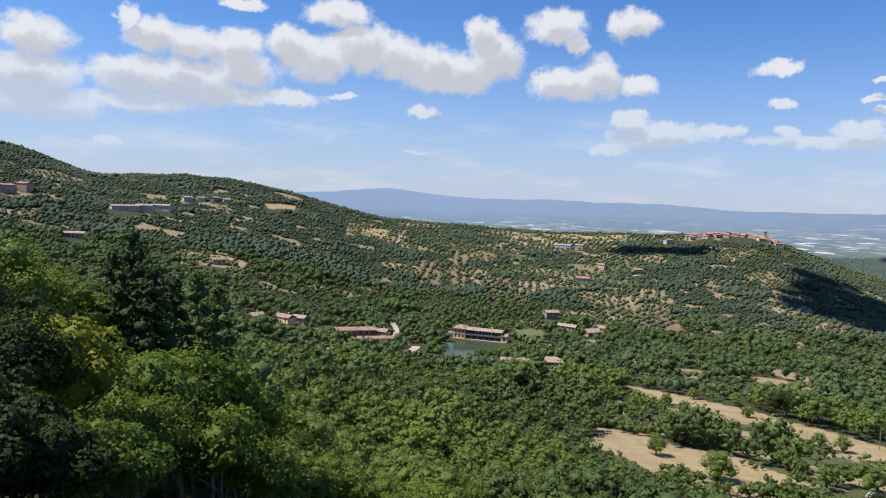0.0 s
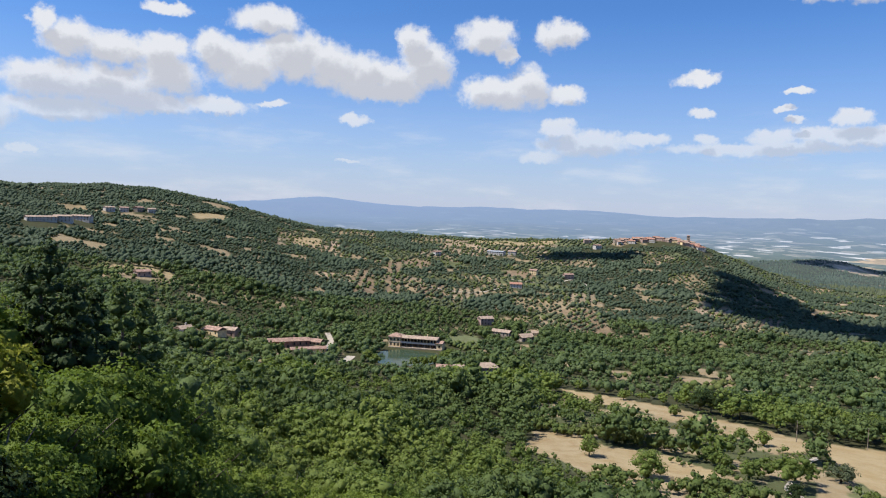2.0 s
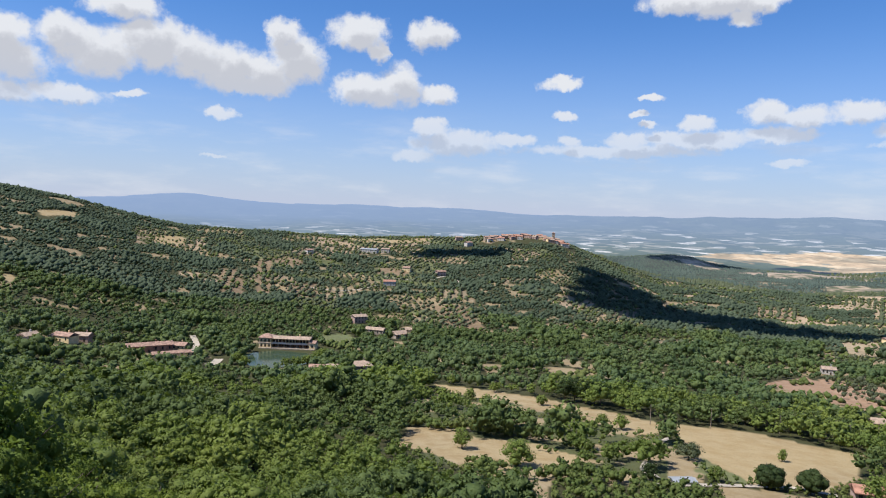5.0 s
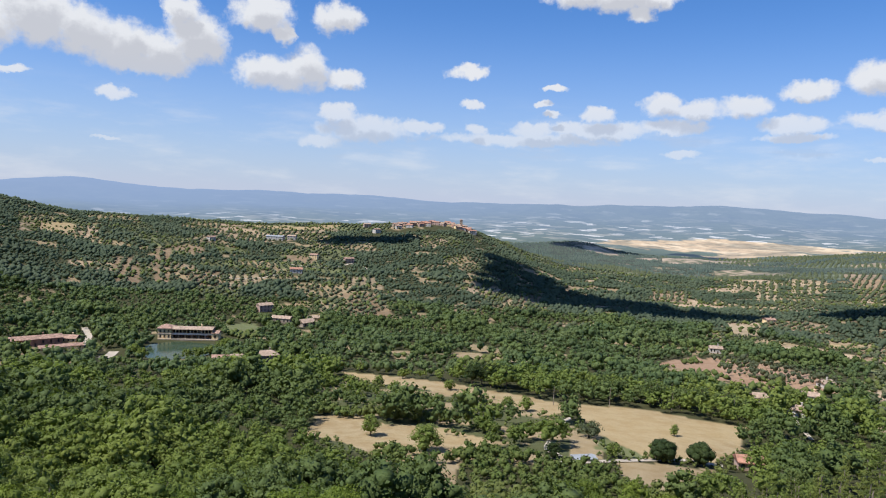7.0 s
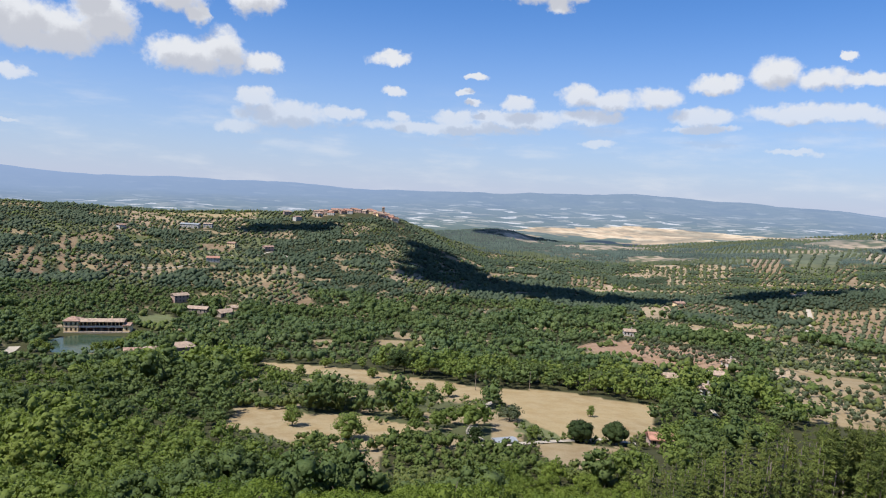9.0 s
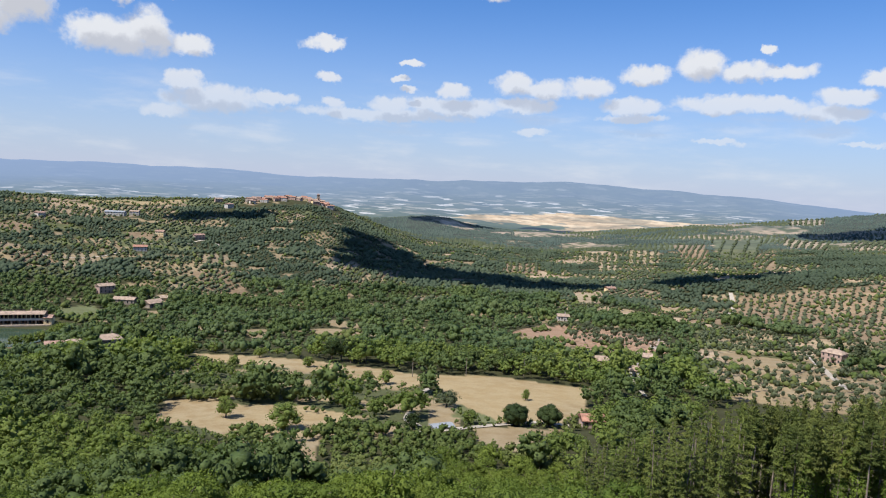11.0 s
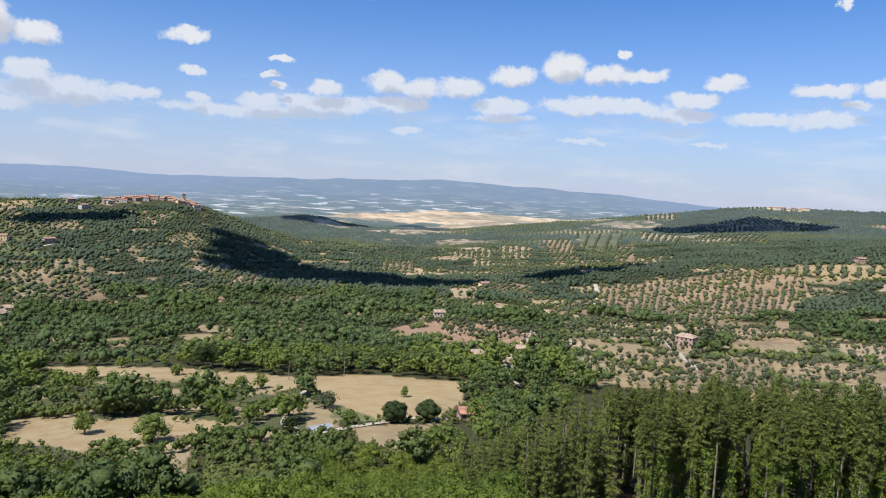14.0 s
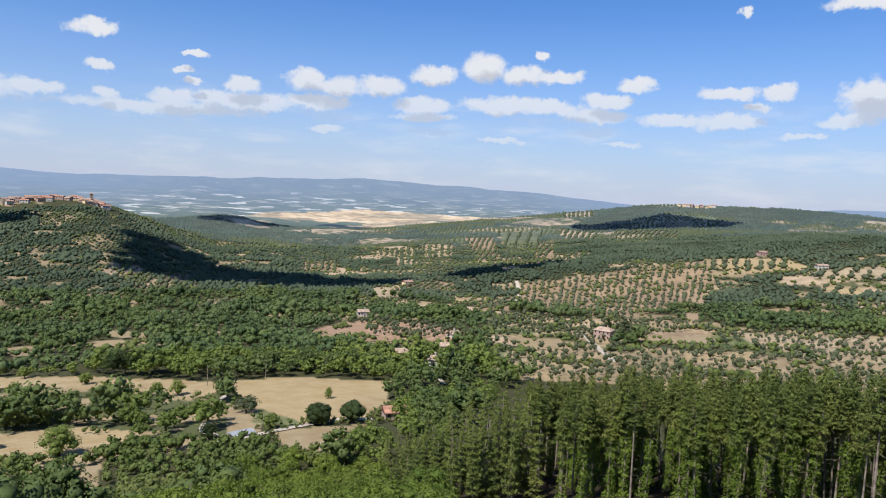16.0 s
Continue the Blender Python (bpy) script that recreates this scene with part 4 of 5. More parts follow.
def box(bm, x0, x1, y0, y1, z0, z1):
    bmesh.ops.create_cube(bm, size=1.0, matrix=Matrix.Translation(((x0 + x1) / 2, (y0 + y1) / 2, (z0 + z1) / 2)) @ Matrix.Diagonal((x1 - x0, y1 - y0, z1 - z0, 1)))


def boxes(*sides):
    bm = bmesh.new()
    for s in sides:
        box(bm, *s)
    return bm


def gable(bm, length, width, base, rise, over=0.5, thick=0.25, hip=0.0):
    """A pitched roof along x, with its eaves over the walls."""
    l, w = length / 2 + over, width / 2 + over
    top = [(-l + hip, 0, base + rise), (l - hip, 0, base + rise)]
    low = [(-l, -w, base), (l, -w, base), (l, w, base), (-l, w, base)]
    v = [bm.verts.new(p) for p in low + top] + [bm.verts.new((p[0], p[1], p[2] + thick)) for p in low + top]
    for o, flip in ((0, True), (6, False)):
        for f in ((0, 1, 5, 4), (2, 3, 4, 5), (1, 2, 5), (3, 0, 4)):
            q = [v[i + o] for i in f]
            bm.faces.new(q[::-1] if flip else q)
    for a, b in ((0, 1), (1, 2), (2, 3), (3, 0)):
        bm.faces.new((v[a], v[b], v[b + 6], v[a + 6]))


def house(name, az, r, length, width, tall, turn, wall, roof, label, storeys=2, bays=4, rise=1.6, hip=0.0, category="house", chimney=True, group="", lift=0.0, clear_round=None):
    """A house with pitched tiled roof, real window recesses on all sides and a door. turn: degrees of its long side off the line of sight's cross."""
    place = at(az, r, lift)
    CLEARINGS.append((place.x, place.y, clear_round if clear_round else max(length, width) * 0.62))
    ob = thing(name, Matrix.Translation(place) @ pose(0, 0, 0, 0, 0, -az + turn), label, category, group)
    l, w = length / 2, width / 2
    bm = boxes((-l, l, -w, w, -3.0, tall))
    # the gable ends under the roof
    for s in (-1, 1):
        a, b, c = bm.verts.new((s * (l - 0.02), -w, tall)), bm.verts.new((s * (l - 0.02), w, tall)), bm.verts.new((s * (l - hip * 0.9 - 0.02), 0, tall + rise))
        bm.faces.new((a, b, c) if s > 0 else (b, a, c))
    part("wall", bm, wall, ob)
    bm = bmesh.new()
    gable(bm, length, width, tall - 0.1, rise, 0.5, 0.25, hip)
    part("roof", bm, roof, ob)
    if chimney:
        part("chimney", boxes((l * 0.3, l * 0.3 + 0.7, 0.4, 1.1, tall, tall + rise + 1.2), (l * 0.3 - 0.15, l * 0.3 + 0.85, 0.25, 1.25, tall + rise + 1.2, tall + rise + 1.35)), wall, ob)
    step = tall / storeys
    for s in range(storeys):
        for b in range(bays):
            cx = -l + length * (b + 0.5) / bays
            z = s * step + step * 0.38
            for side in (-1, 1):
                if s == 0 and b == bays // 2 and side < 0:
                    d = part("door", boxes((cx - 0.55, cx + 0.55, side * w - 0.05, side * w + 0.05, 0, 2.1)), DARK_WOOD_SHADE, ob)
                    continue
                window = part("window", boxes((cx - 0.62, cx + 0.62, side * w - 0.06, side * w + 0.06, z - 0.1, z)), WALL_STONE, ob)
                part("pane", boxes((cx - 0.5, cx + 0.5, side * w - 0.03, side * w + 0.03, z, z + step * 0.48)), GLASS, window)
    return ob


house("farmhouse", 9.4, 408, 13, 10, 5.5, 12, WALL_STONE, ROOF_PALE, "two-storey stone farmhouse with a pale tiled hip roof among trees", 2, 3, 2.2, 4.0)
house("farm_annexe", 7.2, 420, 8, 6, 3, 0, WALL_PINK, ROOF_PALE, "low annexe with a pale tiled roof among trees", 1, 2, 1.2, 2.0, chimney=False)
house("farm_annexe", 5.9, 428, 9, 6, 3.2, -10, WALL_OCHRE, ROOF, "low outbuilding with a terracotta roof at the wood's edge", 1, 3, 1.3, 0.0, chimney=False)
house("long_house", -7.0, 500, 30, 9, 4.5, 8, WALL_BRICK, ROOF, "long brick range with a terracotta roof", 1, 7, 1.8)
house("long_house", -4.8, 508, 12, 8, 5.5, -25, WALL_OCHRE, ROOF, "ochre house with a terracotta roof beside the brick range", 2, 4, 1.8)
house("long_house", -5.3, 485, 24, 6, 3, 8, WALL_OCHRE, ROOF, "low ochre shed with a long terracotta roof", 1, 6, 1.3, chimney=False)
house("villa", 9.2, 705, 14, 10, 6.5, 24, WALL_PINK, ROOF_PALE, "pink villa with a pale roof on the wooded slope", 2, 4, 2.0)
house("farmhouse", 10.6, 645, 18, 8, 4.5, -24, WALL_STONE, ROOF_PALE, "long stone farmhouse with a pale roof", 1, 5, 2.0)
house("farmhouse", 12.5, 622, 14, 11, 4, 38, WALL_STONE, ROOF_PALE, "broad barn with a pale sunlit roof", 1, 3, 2.6)
house("red_house", 11.6, 935, 16, 10, 5, 0, WALL_WHITE, ROOF_RED, "house with a bright red tiled roof on the slope", 2, 4, 2.2)
house("farmhouse", 48.9, 372, 10, 7, 3.4, 20, WALL_STONE, ROOF_PALE, "low farmhouse with a weathered tile roof behind trees", 1, 3, 1.8)
house("small_house", 52.1, 402, 7.5, 6.5, 3.6, 0, WALL_OCHRE, ROOF_PALE, "small ochre house with a pale tiled roof", 1, 3, 1.6)
house("villa", 65.3, 518, 12.5, 10, 6.4, -20, WALL_PINK, ROOF_PALE, "pink country villa with a pale tiled roof beside a cedar", 2, 4, 2.2, 3.0)
house("white_farm", 45.4, 588, 9.5, 7, 4, 10, WALL_WHITE, ROOF_PALE, "white farmhouse on top of the olive hill", 1, 4, 1.8)
house("red_roofed_house", 48.3, 228, 7, 6, 2.8, 15, WALL_PINK, ROOF_RED, "low house with an orange tiled roof at the pine wood's edge", 1, 3, 1.5)


WALL_PARAPET = weathered("whitish_render", (0.62, 0.55, 0.47), 0.9, 3.0, 0.4, 0.1)
WALL_PALE_PINK = weathered("pale_pink_render", (0.56, 0.42, 0.35), 0.9, 3.0, 0.4, 0.12)


# ---- the house on the pond ----
def pond_house():
    place = at(3.5, 521)
    CLEARINGS.append((place.x, place.y, 25))
    ob = thing("country_hotel", Matrix.Translation((place.x, place.y, POND_LEVEL + 0.4)) @ pose(0, 0, 0, 0, 0, -3.5 - 14), "long ochre country hotel with galleries and terracotta roof by the pond", "hotel")
    part("base", boxes((-20, 21, -6.5, 6, -3, 0.6)), WALL_STONE, ob)
    part("wall", boxes((-11, 17, 0.5, 6, 0.6, 7.2)), WALL_BRICK, ob)
    part("balcony", boxes((-11, 17, -4.0, 0.48, 3.3, 3.6), (-11, 17, -4.0, -3.8, 3.6, 4.6)), WALL_PARAPET, ob, "whitish parapet of the upper gallery")
    for i in range(12):
        cx = -10.8 + i * 27.6 / 11
        part("post", boxes((cx - 0.22, cx + 0.22, -3.78, -3.4, 4.6, 7.2)), WALL_OCHRE, ob)
    for i in range(7):
        cx = -10.8 + i * 27.6 / 6
        part("pillar", boxes((cx - 0.35, cx + 0.35, -3.9, -3.3, 0.6, 3.3)), WALL_STONE, ob)
    for i in range(14):
        cx = -10 + i * 2.0
        part("window", boxes((cx - 0.55, cx + 0.55, 0.42, 0.54, 4.2, 6.4)), GLASS if i % 3 else DARK_WOOD_SHADE, ob)
        # dark panel on the wall, standing in for the portico's shaded opening
        part("arch_shade_panel", boxes((cx - 0.6, cx + 0.6, 0.42, 0.54, 0.7, 2.9)), DARK_WOOD_SHADE, ob)
    bm = bmesh.new()
    gable(bm, 28.4, 11.4, 7.2, 1.3, 0.5, 0.25)
    bmesh.ops.translate(bm, verts=bm.verts, vec=(3, 1.0, 0))
    part("roof", bm, ROOF_PALE, ob)
    part("tower_block", boxes((-20, -11.02, -5, 6, 0.6, 7.8)), WALL_OCHRE, ob, "ochre corner block")
    part("cornice", boxes((-20.2, -10.8, -5.2, -4.98, 4.0, 4.3)), WALL_PALE_PINK, ob)
    for i in range(3):
        for z in (1.3, 5.0):
            cx = -18.2 + i * 2.8
            part("window", boxes((cx - 0.6, cx + 0.6, -5.06, -4.96, z, z + 2.0)), DARK_WOOD_SHADE, ob)
    bm = bmesh.new()
    gable(bm, 9.4, 11.2, 7.7, 2.2, 0.6, 0.25, 4.6)
    bmesh.ops.translate(bm, verts=bm.verts, vec=(-15.5, 0.5, 0))
    part("roof", bm, ROOF, ob)
    part("end_block", boxes((17.02, 21.5, -5, 4, -1, 5.0)), WALL_OCHRE, ob, "ochre end block")
    part("window", boxes((18.6, 19.8, -5.06, -4.96, 1.6, 3.6)), DARK_WOOD_SHADE, ob)
    bm = bmesh.new()
    gable(bm, 4.6, 9.2, 4.9, 1.2, 0.5, 0.25)
    bmesh.ops.translate(bm, verts=bm.verts, vec=(19.2, -0.5, 0))
    part("roof", bm, ROOF, ob)
    part("chimney", boxes((8, 8.9, 1.5, 2.3, 7.8, 10.2)), WALL_OCHRE, ob)
    part("pergola", boxes((-11, 17, 5.8, 6.1, 8.6, 8.8), (-11, -10.8, 5.8, 6.1, 7, 8.6), (16.8, 17, 5.8, 6.1, 7, 8.6), (3, 3.2, 5.8, 6.1, 7, 8.6)), DARK_WOOD_SHADE, ob, "dark timber frame along the back of the roof")


pond_house()


def pond():
    bm = bmesh.new()
    c = at(POND_BEARING, 486)
    ring = []
    for i in range(48):
        a = 2 * math.pi * i / 48
        k = 1 + 0.08 * math.sin(3 * a + 1) + 0.05 * math.sin(5 * a)
        ring.append(bm.verts.new((25 * k * math.cos(a), 27 * k * math.sin(a), 0)))
    bm.faces.new(ring)
    ob = part("water", bm, WATER)
    ob.matrix_world = Matrix.Translation((c.x, c.y, POND_LEVEL)) @ pose(0, 0, 0, 0, 0, -POND_BEARING)
    tagged(ob, "still green pond mirroring the sky beside the hotel", "pond", kind="structure")


pond()


# ---- village on the ridge, hamlets and farms ----
rng = random.Random(9)
WALLS, ROOFS = [WALL_PINK, WALL_WHITE, WALL_PINK, WALL_OCHRE], [ROOF, ROOF_PALE, ROOF_RED]
for i in range(44):
    a = 19.6 + 6.4 * i / 43 + rng.uniform(-0.1, 0.1)
    house("village_house", a, rng.uniform(1415, 1475) - 40 * abs(a - 23.5) / 3, rng.uniform(9, 14), rng.uniform(7, 9), rng.uniform(4.5, 7.5), rng.uniform(-40, 40), rng.choice(WALLS), rng.choice(ROOFS),
          "old stone village house with a tiled roof on the hilltop", 2, 3, rng.uniform(1.4, 2.2), group="hilltop village", chimney=i % 3 == 0, clear_round=22)
house("church_tower", 24.9, 1450, 6, 6, 17, 0, WALL_STONE, ROOF, "square stone church tower above the village roofs", 3, 1, 2.0, 2.9, "tower", False)
for a, d, l, w, h, wall, roof, words in [
        (-24.6, 985, 34, 10, 5, WALL_WHITE, ROOF_PALE, "long pale shed on the wooded hillside"), (-23.2, 1000, 22, 9, 7, WALL_WHITE, ROOF_PALE, "pale block on the wooded hillside"),
        (-22.0, 1030, 26, 10, 6, WALL_WHITE, ROOF_PALE, "pale long house on the wooded hillside"), (-32.2, 1000, 26, 12, 9, WALL_PINK, ROOF, "pink three-storey block on the hillside"),
        (-31.0, 1030, 18, 10, 9, WALL_PINK, ROOF, "pink house on the hillside"), (-20.2, 1160, 14, 9, 6, WALL_WHITE, ROOF_PALE, "pale house of the hillside hamlet"),
        (-19.2, 1170, 12, 9, 6, WALL_WHITE, ROOF, "pale house of the hillside hamlet"), (-18.2, 1180, 16, 9, 6, WALL_STONE, ROOF, "stone house of the hillside hamlet"),
        (-17.3, 1185, 12, 8, 5, WALL_WHITE, ROOF_PALE, "pale house of the hillside hamlet"), (-27.9, 760, 20, 10, 4, WALL_PINK, ROOF_PALE, "low farm shed in the wood"),
        (-17.9, 700, 13, 9, 4, WALL_PINK, ROOF, "low house at the edge of a stubble field"), (9.9, 1238, 30, 14, 6, WALL_WHITE, SHEET, "white warehouse on the plateau"),
        (11.2, 1245, 14, 10, 6, WALL_WHITE, ROOF_PALE, "pale farmhouse on the plateau"), (-12.6, 500, 14, 8, 4, WALL_OCHRE, ROOF, "small ochre farmhouse in the wood"),
        (-14.9, 480, 9, 8, 5, WALL_WHITE, ROOF_PALE, "small pale house in the wood"), (-11.4, 510, 10, 8, 4, WALL_PINK, ROOF_PALE, "small pink house in the wood"),
        (13.4, 655, 8, 7, 3.5, WALL_OCHRE, ROOF_PALE, "small house in the wood"), (15.8, 1045, 14, 9, 6, WALL_PINK, ROOF, "farmhouse on the terraced slope"),
        (13.0, 1058, 12, 9, 6, WALL_OCHRE, ROOF, "farmhouse on the terraced slope"), (5.0, 1180, 12, 9, 6, WALL_WHITE, ROOF, "farmhouse on the slope"),
        (18.0, 1330, 14, 9, 7, WALL_WHITE, ROOF, "farmhouse near the village"), (19.6, 1390, 16, 9, 7, WALL_STONE, ROOF, "farmhouse near the village"),
        (17.2, 1400, 14, 9, 7, WALL_PINK, ROOF_PALE, "farmhouse near the village"), (49.0, 900, 12, 9, 5, WALL_OCHRE, ROOF, "farmhouse among olive plots"),
        (53.0, 470, 8, 6, 3, WALL_WHITE, ROOF_PALE, "farm shed with a pale roof"), (51.3, 350, 8, 6, 3.5, WALL_WHITE, ROOF_PALE, "small white house at the road's end"),
        (80.5, 1010, 14, 9, 5, WALL_WHITE, ROOF_PALE, "pale farmhouse on the ridge"), (76.5, 1120, 14, 9, 5, WALL_PINK, ROOF, "farmhouse on the ridge")]:
    house("farmhouse", a, d, l, w, h, rng.uniform(-55, 55), wall, roof, words, 2 if h > 4.5 else 1, max(2, int(l / 4)), 1.8)
for i in range(9):
    house("village_house", 70.4 + 2.6 * i / 8 + rng.uniform(-0.1, 0.1), 2470 + rng.uniform(-20, 20), rng.uniform(10, 15), 9, rng.uniform(6, 9), rng.uniform(-30, 30), rng.choice(WALLS), rng.choice(ROOFS), "house of a far hilltop hamlet", 2, 3, 2.0, group="far hamlet", chimney=False)
house("garden_shed", 35.9, 205, 6, 3.4, 1.0, 25, WALL_STONE, SHEET, "low shelter with a grey sheet roof beside the track", 1, 1, 0.5, chimney=False, clear_round=7)


# ---- roads, tracks and poles ----
def ribbon(name, points, width, mat, label, cleared=0.0):
    """A track laid on the ground through bearing and distance pairs."""
    pts = [at(a, d) for a, d in zip(points[0::2], points[1::2])]
    line = []
    for i in range(len(pts) - 1):
        p0, p1, p2, p3 = pts[max(i - 1, 0)], pts[i], pts[i + 1], pts[min(i + 2, len(pts) - 1)]
        for k in range(12):
            s = k / 12
            line.append(0.5 * ((2 * p1) + (p2 - p0) * s + (2 * p0 - 5 * p1 + 4 * p2 - p3) * s * s + (3 * p1 - p0 - 3 * p2 + p3) * s ** 3))
    line.append(pts[-1])
    if cleared:
        CLEARINGS.extend((p.x, p.y, cleared) for p in line[::4])
    bm = bmesh.new()
    rows = []
    for i, p in enumerate(line):
        d = line[min(i + 1, len(line) - 1)] - line[max(i - 1, 0)]
        n = Vector((-d.y, d.x, 0)).normalized() * width * 0.5
        z = float(height(p.x, p.y)[0])
        zs = [float(height(q.x, q.y)[0]) for q in (p + n, p - n)]
        rows.append([bm.verts.new((p.x + n.x, p.y + n.y, max(z, zs[0]) + 0.25)), bm.verts.new((p.x - n.x, p.y - n.y, max(z, zs[1]) + 0.25))])
    for a, b in zip(rows, rows[1:]):
        bm.faces.new((a[0], a[1], b[1], b[0]))
    bm.normal_update()
    ob = part(name, bm, mat)
    return tagged(ob, label, "track", kind="structure")


ribbon("track", [34.0, 292, 34.5, 280, 34.5, 270, 34.0, 260, 34.0, 248], 2.0, TRACK, "white gravel track bending between fields")
ribbon("track", [33.0, 197, 35.0, 200, 37.8, 207, 41.2, 216, 43.7, 223, 46.5, 224], 2.4, TRACK, "pale farm track past two round trees")
ribbon("track", [33.2, 226, 33.0, 215, 33.8, 206], 3.0, TRACK, "pale farm track")
ribbon("road", [63.6, 540, 64.1, 505, 65.0, 460, 66.3, 408], 4.0, TRACK, "pale drive up to the villa", 5.0)
ribbon("track", [58.0, 930, 58.3, 860, 58.0, 790, 58.7, 730, 59.0, 695], 5.0, TRACK, "white track climbing through olive plots")
ribbon("road", [-4.6, 470, -4.0, 509, -3.5, 545, -3.8, 590], 4.5, TRACK, "pale lane beside the brick range", 5.0)
ribbon("road", [-2.6, 462, -2.1, 474, -1.8, 486], 6.0, TRACK, "pale yard between trees", 5.0)
ribbon("road", [50.9, 352, 51.4, 330, 52.4, 300], 1.8, TRACK, "pale lane in the wood", 2.5)
ribbon("track", [15.0, 1010, 16.2, 1035, 17.3, 1000, 17.6, 960], 4.0, TRACK, "pale track bending on the terraced slope")
ribbon("track", [3.0, 905, 6.0, 880, 8.5, 885, 10.5, 930], 4.0, TRACK, "pale track across the olive slope")
ribbon("track", [11.0, 1005, 13.0, 990, 15.5, 1000], 4.0, TRACK, "pale track on the slope")


def pole(az, r):
    ob = thing("utility_pole", Matrix.Translation(at(az, r)), "grey wooden utility pole at the field's edge", "pole", "poles along the field")
    v, f = tube([(0, 0, -0.5), (0, 0, 8.5)], (0.17, 0.11), 8)
    part_mesh = new("post", mesh_of("post", v, [f], BARK_PALE))
    part_mesh.parent = ob
    part("crossarm", boxes((-0.9, 0.9, -0.06, 0.06, 8.0, 8.12)), DARK_WOOD_SHADE, ob)


for a, d in ((33.2, 297), (37.7, 306), (42.5, 312), (47.0, 316)):
    pole(a, d)


# ---- single trees ----
def stand(tree, az, r, turn=0.0, size=1.0, sink=0.2):
    tree.matrix_world = Matrix.Translation(at(az, r, -sink)) @ Matrix.Rotation(turn, 4, "Z") @ Matrix.Scale(size, 4)
    return tree


stand(broadleaf("holm_oak", 71, 8.8, 7.4, 2600, 0.42, LEAF_DARK, "round dense dark holm oak beside the track", low=0.0, lobes=16, core=0.92), 42.05, 217)
stand(broadleaf("holm_oak", 72, 8.0, 7.8, 2400, 0.42, LEAF_DARK, "round dense dark holm oak with a small spike on top", low=0.0, lobes=16, core=0.92), 44.8, 220)
stand(broadleaf("field_oak", 73, 10.5, 9.0, 1300, 0.55, LEAF_WOOD, "spreading lone oak standing in stubble", low=-0.15, lobes=14), 22.8, 205)
stand(broadleaf("field_oak", 74, 7.5, 8.5, 1000, 0.5, LEAF_WOOD, "oak standing between two stubble fields", low=-0.15), 18.1, 226)
stand(broadleaf("field_tree", 75, 3.6, 5.2, 500, 0.4, LEAF_WOOD, "small tree standing alone in stubble", low=-0.2), 42.8, 262)
stand(broadleaf("willow", 76, 9.5, 5.5, 900, 0.5, LEAF_OLIVE, "pale silvery shrub tree near the track", low=0.05), 36.2, 240)
stand(broadleaf("field_oak", 77, 6, 6, 800, 0.45, LEAF_DARK, "dark bushy tree beside the shelter", low=-0.15), 33.4, 203)
stand(broadleaf("field_oak", 78, 5.5, 5, 700, 0.45, LEAF_WOOD, "bushy tree beside the shelter", low=-0.15), 38.2, 214)
for i, (a, d) in enumerate(((26.4, 334), (27.2, 338), (28.0, 333), (28.8, 337), (29.3, 331))):
    stand(broadleaf("dark_oak", 81 + i, 10, 12.5, 900, 0.6, LEAF_DARK, "tall dark oak at the top of the stubble field", group="dark oaks", low=0.08), a, d)
for i in range(13):
    stand(broadleaf("dark_oak", 201 + i, 10, 9.5 + (i * 7 % 4), 650, 0.65, LEAF_STAND, "deep green oak in the row behind the stubble field", group="oaks behind the field", low=0.0), 35.6 + 1.0 * i + 0.25 * (i * 5 % 3), 322 + (i * 3 % 5) * 1.6)
for i, (a, d, s) in enumerate(((17.2, 372, 7), (18.6, 330, 6), (20.6, 352, 6), (24.6, 322, 6), (26.0, 300, 5), (29.5, 284, 6), (31.0, 280, 7))):
    stand(broadleaf("field_oak", 91 + i, s, s, 500, 0.5, LEAF_WOOD, "bushy tree at the edge of stubble", group="field trees", low=-0.15), a, d)


def conifer(name, seed, wide, tall, leaf, label, tiers=9, size=0.8, leaves=1300):
    rng = np.random.default_rng(seed)
    tree = thing(name, Matrix(), label, "conifer")
    v, f = trunk_of(rng, tall * 0.8, tall * 0.014 + 0.05, 0, 1.0)
    t = new("trunk", mesh_of("trunk", v, [f], BARK))
    t.parent = tree
    shape = []
    for i in range(tiers):
        u = i / (tiers - 1)
        for k in range(5):
            a = 1.257 * k + i * 0.7 + rng.uniform(-0.3, 0.3)
            reach = wide * 0.5 * (1 - u) ** 0.6 * rng.uniform(0.45, 0.8)
            s = wide * (0.2 - 0.13 * u) * rng.uniform(0.8, 1.2)
            shape.append((reach * math.cos(a), reach * math.sin(a), tall * (0.1 + 0.87 * u), s, s, s * 0.85))
    shape.append((0, 0, tall * 0.9, wide * 0.09, wide * 0.09, tall * 0.11))
    v, f = join(lump(rng, shape, ICO1, 0.66, 0.15), cards(rng, shape, leaves, size))
    c = new("crown", mesh_of("crown", v, f, leaf))
    c.parent = tree
    return tree


stand(conifer("cedar", 101, 13, 15, LEAF_OLIVE, "grey-green tiered cedar beside the villa", 7, 1.1), 66.9, 526)
stand(conifer("dark_fir", 102, 9, 14, LEAF_DARK, "dark fir behind the villa", 8, 1.0), 65.6, 535)
for i, (a, d, w, h) in enumerate(((-24.0, 76, 10, 23.2), (-22.4, 74, 10, 20.5), (-25.2, 79, 9, 21), (-21.0, 78, 9, 21.5), (-19.4, 82, 10, 24.5), (-17.8, 84, 10, 24))):
    stand(conifer("dark_fir", 111 + i, w, h, LEAF_FIR if i < 4 else LEAF_STAND, "tall dark green fir above the chestnuts" if i < 4 else "tall ragged conifer above the chestnuts", 12, 0.45, 4200), a, d)
